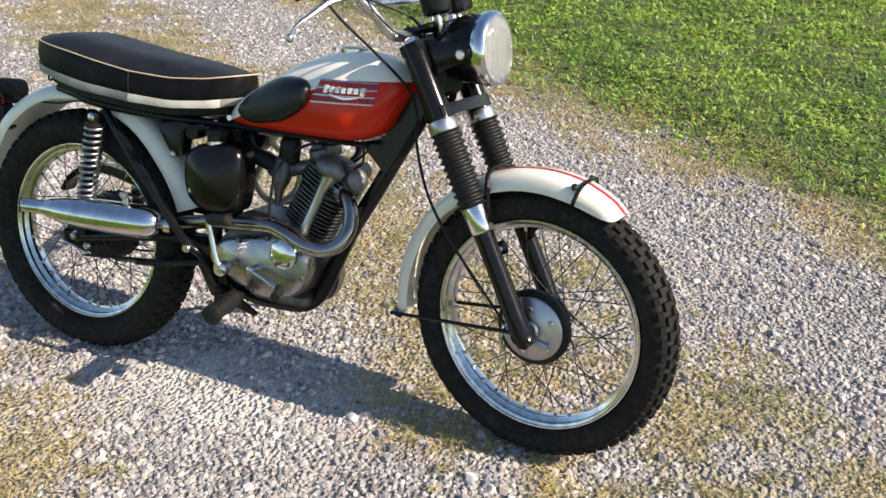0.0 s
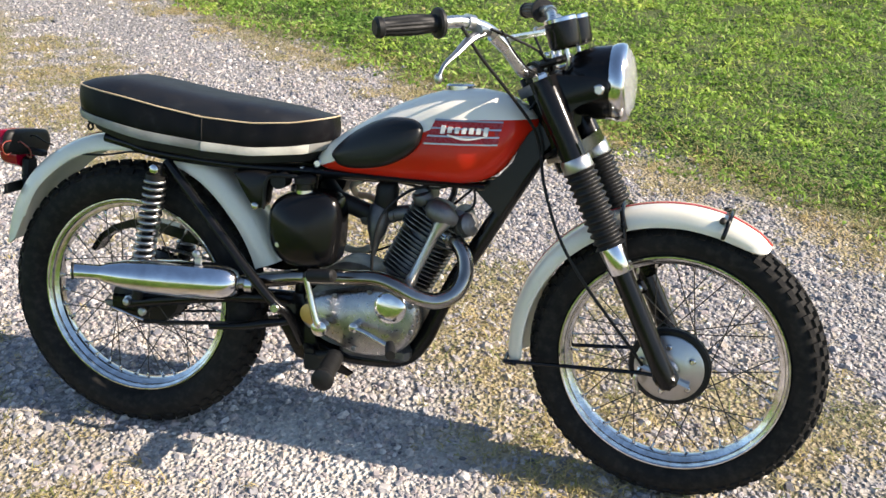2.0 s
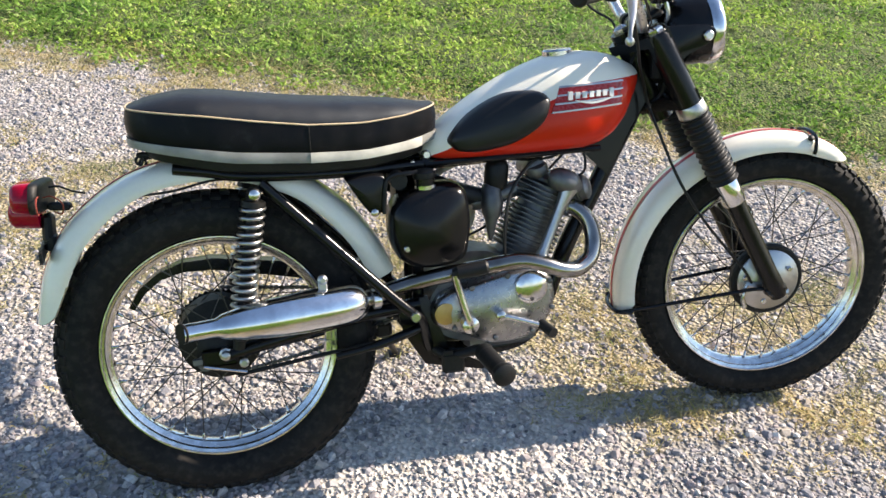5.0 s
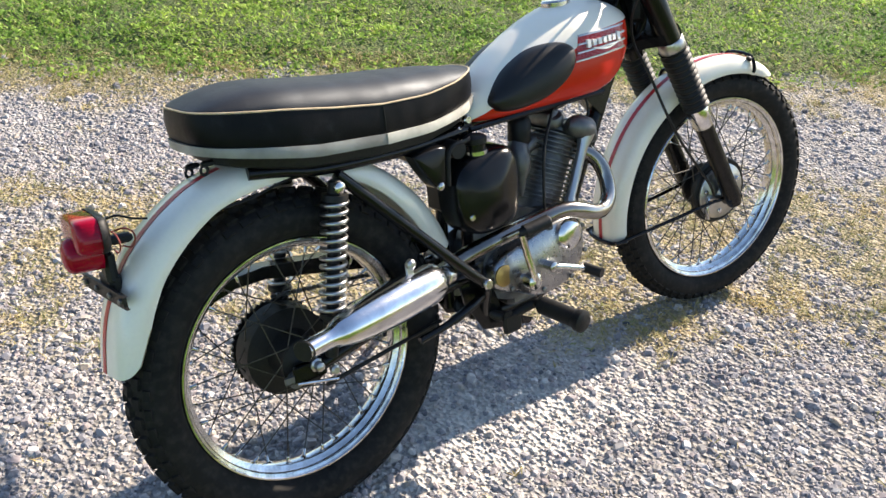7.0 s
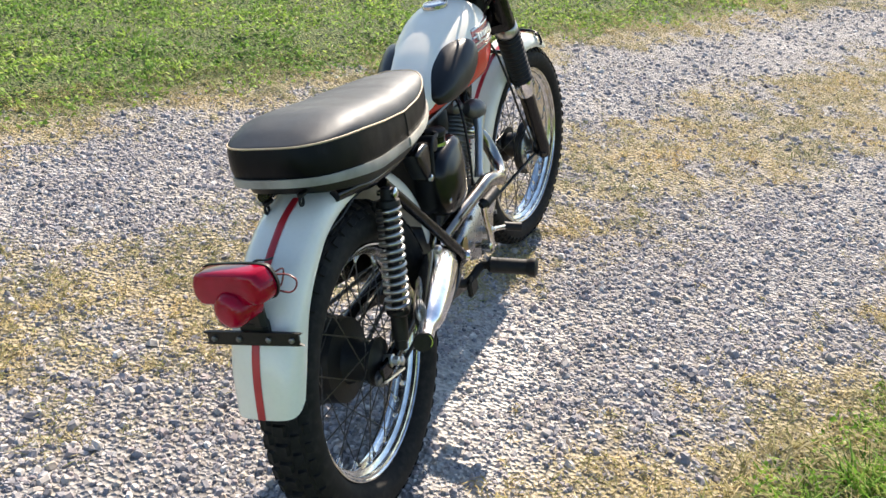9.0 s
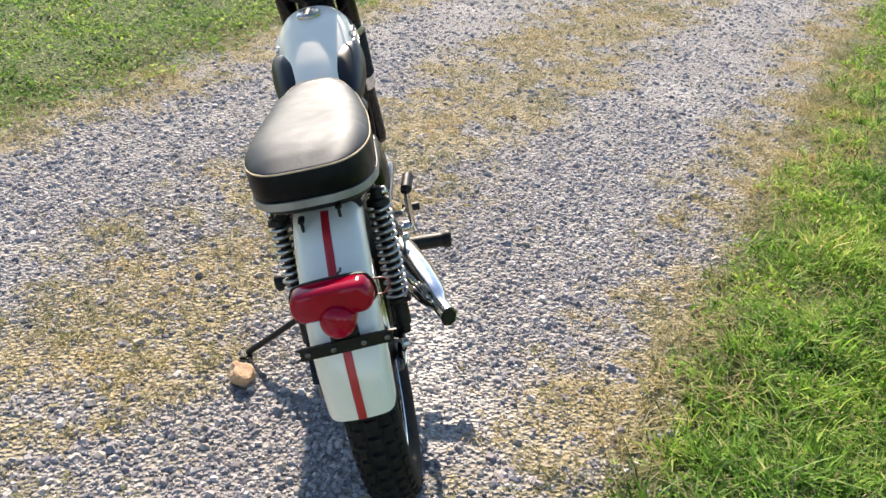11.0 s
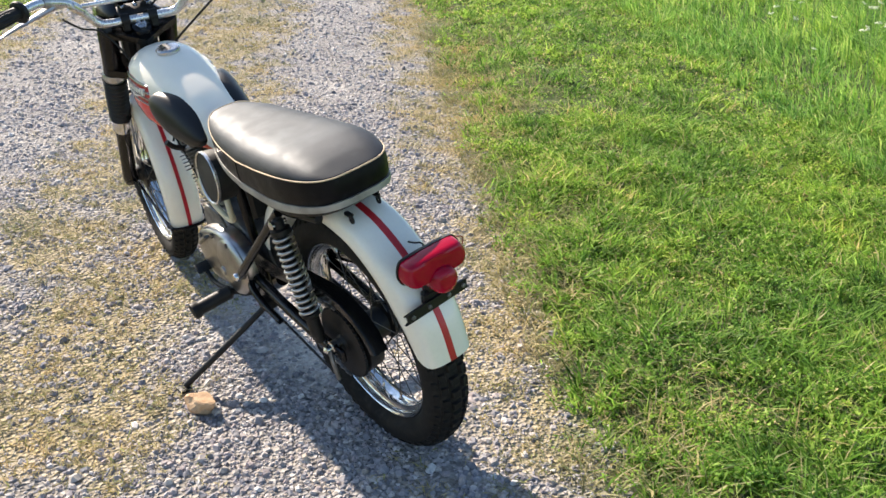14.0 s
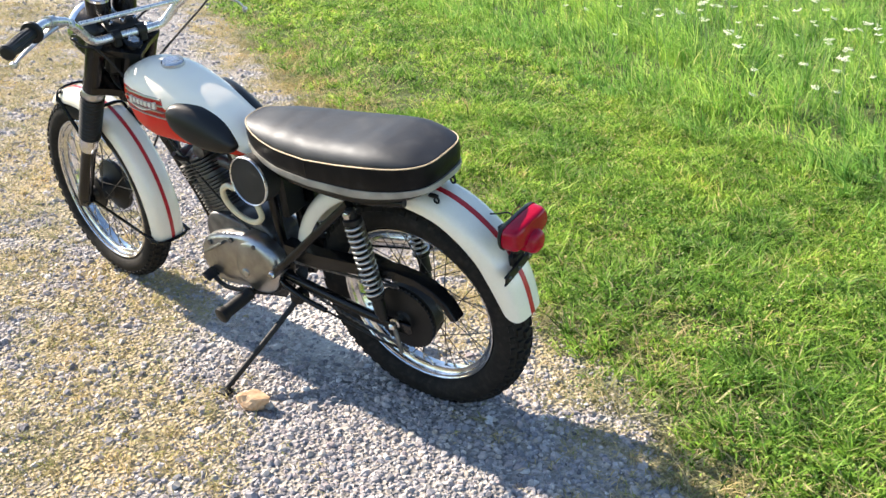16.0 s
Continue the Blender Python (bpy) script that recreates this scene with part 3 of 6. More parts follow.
    u, v = rng.uniform(-6.5, 7.5, n), FAR_EDGE - 0.15 + rng.uniform(0, 1, n) ** 1.25 * 5.0
    x, y = xy_of(u, v)
    e = FAR_EDGE + 0.07 * wobble(x, y, 5.0) + 0.12 * wobble(x, y, 13.0, 3.0)
    k = (v > e + rng.normal(0, 0.13, n)) & (rng.uniform(0, 1, n) < 0.70 + 0.5 * wobble(x, y, 7.0, 0.9))
    x, y = x[k], y[k]
    n = len(x)
    far = 1 + 0.12 * np.clip(np.hypot(x - 1.5, y + 1.7) - 3.5, 0, 6)
    thin = rng.uniform(0, 1, n) < 0.5
    deep = np.clip(0.034 * (1 + 0.5 * wobble(x, y, 6.0, 1.0) + 0.3 * wobble(x, y, 21.0, 0.4)), 0.01, 0.08)
    bulk("weedy_lawn", *leaves(rng, x, y, 0.0, deep, np.where(thin, rng.uniform(0.030, 0.066, n), rng.uniform(0.015, 0.031, n)) * far,
                               np.where(thin, rng.uniform(0.004, 0.0085, n), rng.uniform(0.011, 0.022, n)) * far, 0.95), CLOVER,
         "green lawn of mixed grass and clover across the drive", "lawn")


# ---- mesh tools ----
def cat(points, k=6):
    """A smooth line through the points."""
    p = [Vector(q) for q in points]
    p = [p[0] * 2 - p[1]] + p + [p[-1] * 2 - p[-2]]
    out = []
    for i in range(1, len(p) - 2):
        a, b, c, d = p[i - 1:i + 3]
        for j in range(k):
            t = j / k
            out.append(0.5 * (2 * b + (c - a) * t + (2 * a - 5 * b + 4 * c - d) * t * t + (3 * b - a - 3 * c + d) * t ** 3))
    return out + [p[-2]]


def lerp_table(table, x):
    """Smooth value from rows of (x, value)."""
    if x <= table[0][0]:
        return table[0][1]
    for (a, p), (b, q) in zip(table, table[1:]):
        if x <= b:
            t = (x - a) / (b - a)
            return p + (q - p) * t
    return table[-1][1]


class Geo:
    def __init__(self):
        self.v, self.f = [], []

    def loft(self, rings, closed=True, cap=True):
        b, n = len(self.v), len(rings[0])
        for r in rings:
            self.v += [tuple(q) for q in r]
        for i in range(len(rings) - 1):
            for j in range(n if closed else n - 1):
                k = (j + 1) % n
                self.f.append((b + i * n + j, b + i * n + k, b + (i + 1) * n + k, b + (i + 1) * n + j))
        if cap:
            self.f.append(tuple(b + j for j in reversed(range(n))))
            self.f.append(tuple(b + (len(rings) - 1) * n + j for j in range(n)))
        return self

    def tube(self, pts, r, n=10, cap=True, flat=1.0):
        pts = [Vector(p) for p in pts]
        rs = r if isinstance(r, (list, tuple)) else [r] * len(pts)
        t0 = (pts[1] - pts[0]).normalized()
        ref = Vector((0, 0, 1)) if abs(t0.z) < 0.9 else Vector((0, 1, 0))
        side = t0.cross(ref).normalized()
        rings = []
        for i, p in enumerate(pts):
            t = (pts[min(i + 1, len(pts) - 1)] - pts[max(i - 1, 0)]).normalized()
            side = (side - t * side.dot(t)).normalized()
            up = t.cross(side)
            rings.append([p + (side * math.cos(a) + up * math.sin(a) * flat) * rs[i] for a in (2 * math.pi * j / n for j in range(n))])
        return self.loft(rings, True, cap)

    def lathe(self, profile, origin, axis, n=32, cap=True):
        """profile: rows of (along the axis, radius)."""
        ax = Vector(axis).normalized()
        ref = Vector((0, 0, 1)) if abs(ax.z) < 0.9 else Vector((1, 0, 0))
        s = ax.cross(ref).normalized()
        u = ax.cross(s)
        o = Vector(origin)
        rings = [[o + ax * h + (s * math.cos(a) + u * math.sin(a)) * r for a in (2 * math.pi * j / n for j in range(n))] for h, r in profile]
        return self.loft(rings, True, cap)

    def ring(self, profile, origin, axis, n=48):
        """A closed profile turned round an axis: rows of (along, radius)."""
        b = len(self.v)
        self.lathe(profile, origin, axis, n, False)
        m = len(profile)
        for j in range(n):
            k = (j + 1) % n
            self.f.append((b + (m - 1) * n + j, b + (m - 1) * n + k, b + k, b + j))
        return self

    def box(self, c, size, bev=0.004, m=None):
        x, y, z = (q / 2 for q in size)
        bev = min(bev, x * 0.8, y * 0.8, z * 0.8)
        rings = []
        for h, i in ((-z, bev), (-z + bev, 0), (z - bev, 0), (z, bev)):
            a, d = x - i, y - i
            e = bev
            rings.append([(a, -d + e, h), (a, d - e, h), (a - e, d, h), (-a + e, d, h), (-a, d - e, h), (-a, -d + e, h), (-a + e, -d, h), (a - e, -d, h)])
        m = m or Matrix()
        return self.loft([[Vector(c) + m.to_3x3() @ Vector(p) for p in r] for r in rings])

    def prism(self, outline, y0, y1, bev=0.006, bulge=0.0):
        """An outline in x and z given thickness along y, with rounded rims; the y1 face may bulge."""
        cx, cz = sum(p[0] for p in outline) / len(outline), sum(p[1] for p in outline) / len(outline)
        r = max(math.hypot(p[0] - cx, p[1] - cz) for p in outline)
        sgn = 1 if y1 > y0 else -1

        def at(y, inset):
            k = 1 - inset / r
            return [(cx + (x - cx) * k, y, cz + (z - cz) * k) for x, z in outline]
        rings = [at(y0, 0)]
        for a in (0, 0.35, 0.7, 1.0):
            rings.append(at(y1 - sgn * bev * (1 - math.sin(a * math.pi / 2)), bev * (1 - math.cos(a * math.pi / 2))))
        if bulge:
            for k in (0.25, 0.5, 0.75):
                rings.append(at(y1 + sgn * bulge * (1 - (1 - k) ** 2), bev + (r - bev) * k))
        if sgn < 0:
            rings = [list(reversed(q)) for q in rings]
        return self.loft(rings)

    def add(self, other, m=None):
        b = len(self.v)
        self.v += [tuple(m @ Vector(q)) if m else q for q in other.v]
        self.f += [tuple(b + i for i in f) for f in other.f]
        return self

    def mesh(self, name, material, sharp=38):
        me = bpy.data.meshes.new(name)
        me.from_pydata([tuple(q) for q in self.v], [], self.f)
        bm = bmesh.new()
        bm.from_mesh(me)
        bmesh.ops.recalc_face_normals(bm, faces=bm.faces)
        bm.to_mesh(me)
        bm.free()
        me.materials.append(material)
        me.shade_smooth()
        me.set_sharp_from_angle(angle=radians(sharp))
        return me


def part(name, geo, material, parent, label="", m=None, sharp=38):
    """Links a Geo as one mesh under a thing or a part."""
    ob = new(name, geo.mesh(name, material, sharp) if isinstance(geo, Geo) else geo)
    ob.parent = parent
    if m is not None:
        ob.matrix_basis = m
    return tagged(ob, label)


def smooth_outline(pts, k=5):
    """A closed outline in two numbers, rounded through its points."""
    n = len(pts)
    out = []
    for i in range(n):
        a, b, c, d = (Vector(pts[(i + j) % n]) for j in (-1, 0, 1, 2))
        for j in range(k):
            t = j / k
            q = 0.5 * (2 * b + (c - a) * t + (2 * a - 5 * b + 4 * c - d) * t * t + (3 * b - a - 3 * c + d) * t ** 3)
            out.append((q.x, q.y))
    return out


# ---- the motorcycle, leaning on its side stand; x ahead, y to its left ----
LEAN, STEER = 13.5, -9.0
bike = tagged(new("motorcycle"), "vintage cream and red single-cylinder motorcycle leaning on its side stand", "motorcycle")
bike.matrix_basis = pose(0, 0, 0, -LEAN, 0, 0)

RAKE = Vector((-0.472, 0, 0.882)).normalized()
AXLE = Vector((1.268, 0, 0.317))
FORWARD = Vector((0.882, 0, 0.472))
STEM = AXLE - FORWARD * 0.045


def steered(angle):
    """A turn about the steering head."""
    return Matrix.Translation(STEM) @ Matrix.Rotation(radians(angle), 4, RAKE) @ Matrix.Translation(-STEM)


STEERED, LAMP_TURN = steered(STEER), steered(-6.0)
BAR_TURN = steered(-14.0) @ Matrix.Translation((0.92, 0, 0.926)) @ Matrix.Rotation(radians(-2.0), 4, "X") @ Matrix.Translation((-0.92, 0, -0.926))


def leg(z, y=0.0, ahead=0.0):
    """A point on the line of the fork legs at the height z."""
    t = (z - AXLE.z) / RAKE.z
    p = AXLE + RAKE * t + FORWARD * ahead
    return Vector((p.x, y, p.z))


def build_wheel(name, centre, big, half, rim_r, rim_half, knob_rows, knobs, m_steer, label):
    """Rim as the part itself; tyre, hub and spokes under it. Wheel axis along y, in the wheel's own frame."""
    o, ax = (0, 0, 0), (0, 1, 0)
    prof = []
    for s in (1, -1):
        seq = [(rim_half * 1.0, rim_r), (rim_half * 1.07, rim_r - 0.002), (rim_half * 1.07, rim_r - 0.005), (rim_half * 1.0, rim_r - 0.007), (rim_half * 0.93, rim_r - 0.006), (rim_half * 0.86, rim_r - 0.0115),
               (rim_half * 0.60, rim_r - 0.0125), (rim_half * 0.52, rim_r - 0.015), (rim_half * 0.40, rim_r - 0.0225), (rim_half * 0.28, rim_r - 0.024)]
        prof += [(s * a, r) for a, r in (seq if s > 0 else reversed(seq))]
    inner = [(-rim_half * 0.9, rim_r + 0.002), (rim_half * 0.9, rim_r + 0.002)]
    rim = Geo().ring(prof + inner, o, ax, 96)
    m = Matrix.Translation(centre)
    rim_ob = part(name, rim, RIM_CHROME, bike, label, (m_steer @ m) if m_steer else m, 32)
    base = big - 0.009
    sec = (base - rim_r + 0.004) / 2
    mid = rim_r - 0.004 + sec
    tp = []
    for j in range(24):
        a = 2 * math.pi * j / 24
        c, s = math.cos(a), math.sin(a)
        tp.append((half * math.copysign(abs(s) ** 0.85, s), mid + sec * math.copysign(abs(c) ** 0.9, c)))
    tyre = Geo().ring(tp, o, ax, 96)
    part("tyre", tyre, TYRE, rim_ob, "black knobbly trials tyre", None, 30)
    for ang, w, ln, shift in knob_rows:
        a, b = radians(ang), Geo()
        hx, hy, hz = ln / 2, w / 2, 0.0075 if abs(ang) < 40 else 0.0055
        b.v = [(-hx, -hy, -0.004), (hx, -hy, -0.004), (hx, hy, -0.004), (-hx, hy, -0.004)]
        b.v += [(x * 0.84, y * 0.84, hz) for x, y, z in b.v]
        b.f = [(4, 5, 6, 7), (0, 1, 5, 4), (1, 2, 6, 5), (2, 3, 7, 6), (3, 0, 4, 7)]
        me = b.mesh("tread_block", TYRE, 30)
        for k in range(knobs):
            th = 2 * math.pi * (k + shift) / knobs
            part("tread_block", me, TYRE, rim_ob, "", Matrix.Rotation(th, 4, "Y") @ Matrix.Translation((0, half * math.sin(a), mid + sec * math.cos(a))) @ Matrix.Rotation(-a, 4, "X"))
    return rim_ob


def build_spokes(rim_ob, rim_r, flanges, count=18):
    """flanges: rows of (hub radius, y at the hub). One mesh, shared by all."""
    g = Geo().tube([(0, 0, 0), (1, 0, 0)], 0.00135, 5)
    me = g.mesh("spoke", SPOKE)
    nip = Geo().tube([(-0.018, 0, 0), (-0.016, 0, 0), (-0.005, 0, 0), (-0.0035, 0, 0), (0.003, 0, 0)], [0.0020, 0.0031, 0.0034, 0.0062, 0.0105], 9).mesh("nipple", OLD_CHROME)
    for hub_r, y in flanges:
        for k in range(count):
            sgn = 1 if k % 2 else -1
            ta = 2 * math.pi * (k + (0.25 if y > 0 else 0.75)) / count
            tb = ta + sgn * radians(52)
            a = Vector((hub_r * math.cos(tb), y + 0.003 * sgn, hub_r * math.sin(tb)))
            e = Vector(((rim_r - 0.021) * math.cos(ta), 0.004 * (1 if y > 0 else -1), (rim_r - 0.021) * math.sin(ta)))
            d = e - a
            q = d.to_track_quat("X", "Z").to_matrix().to_4x4()
            ob = part("spoke", me, SPOKE, rim_ob, "", Matrix.Translation(a) @ q @ Matrix.Diagonal((d.length, 1, 1, 1)))
            part("nipple", nip, OLD_CHROME, rim_ob, "", Matrix.Translation(e) @ q)


# front wheel
front = build_wheel("front_wheel", AXLE + Vector((0, 0, 0.006)), 0.3205, 0.041, 0.2475, 0.029,
                    ((-54, 0.013, 0.020, 0.0), (-28, 0.015, 0.021, 0.5), (0, 0.017, 0.021, 0.0), (28, 0.015, 0.021, 0.5), (54, 0.013, 0.020, 0.0)), 62, STEERED,
                    "front wheel with a polished chrome rim")
build_spokes(front, 0.2475, ((0.079, -0.030), (0.050, 0.040)))
part("hub", Geo().lathe([(-0.040, 0.084), (-0.036, 0.088), (-0.024, 0.088), (-0.020, 0.080), (-0.014, 0.055), (0.0, 0.040), (0.032, 0.038), (0.036, 0.056), (0.044, 0.056), (0.048, 0.03), (0.06, 0.022)], (0, 0, 0), (0, 1, 0), 40), DULL_BLACK, front, "black painted drum hub")
bp = Geo().lathe([(-0.038, 0.074), (-0.044, 0.0745), (-0.047, 0.071), (-0.048, 0.05), (-0.052, 0.044), (-0.054, 0.022), (-0.060, 0.018)], (0, 0, 0), (0, 1, 0), 40)
bp.tube([(-0.058, -0.046, -0.006), (-0.01, -0.054, -0.012), (0.045, -0.05, -0.03)], 0.011, 8)
part("brake_plate", bp, ALLOY, front, "grey alloy brake plate with bolts")
for a, r in ((30, 0.055), (95, 0.05), (-40, 0.058), (-100, 0.052), (170, 0.06)):
    part("bolt", Geo().lathe([(0, 0.007), (-0.006, 0.007), (-0.008, 0.005)], (r * math.cos(radians(a)), -0.047, r * math.sin(radians(a))), (0, 1, 0), 8), OLD_CHROME, front)
part("brake_arm", Geo().tube(cat([(-0.058, -0.058, -0.004), (-0.066, -0.062, -0.03), (-0.06, -0.062, -0.06)]), 0.006, 8), OLD_CHROME, front)

# rear wheel
REAR = Vector((-0.007, -0.024, 0.3105))
rear = build_wheel("rear_wheel", REAR, 0.3305, 0.0535, 0.242, 0.030,
                   ((-52, 0.015, 0.022, 0.0), (-28, 0.018, 0.024, 0.5), (0, 0.026, 0.022, 0.0), (28, 0.018, 0.024, 0.5), (52, 0.015, 0.022, 0.0)), 54, None,
                   "rear wheel with a polished chrome rim")
build_spokes(rear, 0.242, ((0.048, -0.036), (0.086, 0.046)))
part("hub", Geo().lathe([(-0.052, 0.02), (-0.046, 0.03), (-0.042, 0.050), (-0.034, 0.050), (-0.028, 0.040), (0.0, 0.04), (0.020, 0.05), (0.028, 0.088), (0.07, 0.092), (0.076, 0.082), (0.080, 0.03), (0.095, 0.02)], (0, 0, 0), (0, 1, 0), 40), DULL_BLACK, rear, "black rear drum hub")
sp = []
for j in range(92):
    a = 2 * math.pi * j / 92
    r = 0.096 if j % 2 else 0.0905
    sp.append((r * math.cos(a), r * math.sin(a)))
sg = Geo().prism(sp, 0.082, 0.088, 0.001)
part("sprocket", sg, DULL_BLACK, rear, "oily toothed rear sprocket")
part("axle_nut", Geo().lathe([(-0.086, 0.004), (-0.083, 0.009), (-0.072, 0.010), (-0.070, 0.014), (-0.04, 0.011)], (0.008, 0, 0), (0, 1, 0), 8), ALLOY, rear)
part("axle_nut", Geo().lathe([(0.139, 0.004), (0.134, 0.010), (0.120, 0.011), (0.118, 0.016), (0.08, 0.012)], (0.008, 0, 0), (0, 1, 0), 12), OLD_CHROME, rear)

# fork legs
for s in (-1, 1):
    y = 0.085 * s
    low = Geo().tube([leg(0.30, y), leg(0.33, y), leg(0.36, y), leg(0.52, y), leg(0.54, y)], [0.019, 0.024, 0.0225, 0.0225, 0.0235], 20)
    low.box(leg(0.317, y * 0.96), (0.045, 0.04, 0.045), 0.008, Matrix.Rotation(radians(28), 4, "Y"))
    leg_ob = part("fork_leg", low, BLACK, bike, "black fork leg", STEERED)
    part("sleeve", Geo().tube([leg(0.535, y), leg(0.538, y), leg(0.588, y), leg(0.592, y)], [0.0255, 0.0275, 0.0275, 0.026], 24), CHROME, leg_ob, "chrome fork sleeve")
    pts, rad = [], []
    for j in range(67):
        pts.append(leg(0.588 + 0.150 * j / 66, y))
        rad.append(0.0295 + 0.0025 * j / 66 + 0.0036 * math.cos(2 * math.pi * j / 6))
    part("gaiter", Geo().tube(pts, rad, 24), RUBBER, leg_ob, "ribbed black rubber fork gaiter", None, 80)
    part("collar", Geo().tube([leg(0.737, y), leg(0.739, y), leg(0.760, y), leg(0.762, y)], [0.031, 0.0325, 0.0315, 0.030], 24), ALLOY, leg_ob, "bright alloy collar")
    part("shroud", Geo().tube([leg(0.758, y), leg(0.80, y), leg(0.905, y), leg(0.915, y)], [0.0285, 0.0275, 0.0275, 0.024], 24), BLACK, leg_ob, "black enamelled fork shroud")
    part("fork_cap", Geo().tube([leg(0.912, y), leg(0.922, y), leg(0.926, y)], [0.018, 0.018, 0.012], 6), OLD_CHROME, leg_ob, "bright fork cap nut")

# yokes and head
g = Geo()
for z, t in ((0.905, 0.011), (0.775, 0.013)):
    pts = []
    for q in ((0.105, -0.022), (0.105, 0.024), (0.05, 0.034), (-0.05, 0.034), (-0.105, 0.024), (-0.105, -0.022), (-0.06, -0.045), (0.0, -0.085), (0.06, -0.045)):
        pts.append(leg(z, q[0], q[1]))
    g.loft([[p - RAKE * t for p in pts], [p + RAKE * t for p in pts]])
yoke = part("yoke", g, BLACK, bike, "black fork yokes", STEERED)
part("head_tube", Geo().tube([leg(0.74, 0, -0.045), leg(0.93, 0, -0.045)], 0.026, 20), BLACK, yoke)
part("stem_nut", Geo().tube([leg(0.925, 0, -0.045), leg(0.938, 0, -0.045), leg(0.942, 0, -0.045)], [0.017, 0.017, 0.010], 6), OLD_CHROME, yoke)

# headlamp
LAMP = Vector((1.086, 0, 0.911))
LX = Vector((0.9945, 0, 0.105)).normalized()
lamp = part("headlamp", Geo().lathe([(-0.112, 0.004), (-0.109, 0.028), (-0.100, 0.050), (-0.082, 0.065), (-0.045, 0.075), (0.0, 0.077)], LAMP, LX, 40), BLACK, bike, "round headlamp with a black shell", LAMP_TURN)
part("rim", Geo().ring([(-0.008, 0.077), (0.0, 0.0800), (0.012, 0.0805), (0.020, 0.077), (0.023, 0.071), (0.021, 0.068), (0.012, 0.072), (-0.006, 0.072)], LAMP, LX, 56), CHROME, lamp, "chrome headlamp rim", None, 50)
part("lens", Geo().lathe([(0.016, 0.0735), (0.024, 0.068), (0.032, 0.052), (0.0365, 0.028), (0.038, 0.004)], LAMP, LX, 48), LAMP_GLASS, lamp, "fluted clear headlamp glass")
part("reflector", Geo().lathe([(-0.05, 0.010), (-0.045, 0.028), (-0.025, 0.052), (0.004, 0.070), (0.008, 0.0715), (0.0, 0.072), (-0.03, 0.055), (-0.052, 0.028), (-0.056, 0.008)], LAMP, LX, 40), CHROME, lamp, "silvered reflector")
for s in (-1, 1):
    y = 0.083 * s
    ear = Geo().prism(smooth_outline([(leg(0.89).x - 0.02, 0.915), (1.03, 0.925), (1.075, 0.918), (1.078, 0.895), (1.05, 0.878), (1.02, 0.862), (leg(0.83).x - 0.01, 0.83), (leg(0.85).x - 0.02, 0.86)], 4), y * 0.94, y * 1.02, 0.002)
    part("lamp_bracket", ear, BLACK, lamp, "black headlamp ear", None)
    part("bolt", Geo().lathe([(0, 0.011), (0.006 * s, 0.011), (0.009 * s, 0.008)], (1.062, y * 1.02, 0.902), (0, 1, 0), 16), OLD_CHROME, lamp, "bright headlamp bolt")

# handlebar
side = [(0.922, 0.0, 0.926), (0.922, 0.082, 0.926), (0.919, 0.110, 0.934), (0.906, 0.134, 0.962), (0.889, 0.158, 0.994), (0.872, 0.195, 1.017), (0.846, 0.245, 1.029), (0.819, 0.285, 1.027), (0.742, 0.382, 1.018)]
bar_pts = [(x, -y, z) for x, y, z in reversed(side[1:])] + side
bar = part("handlebar", Geo().tube(cat(bar_pts, 5), 0.0118, 14), BAR, bike, "worn chrome braced handlebar", BAR_TURN, 60)
part("crossbar", Geo().tube([(0.889, -0.157, 0.993), (0.889, 0.157, 0.993)], 0.0065, 12), BAR, bar, "thin silver cross brace")
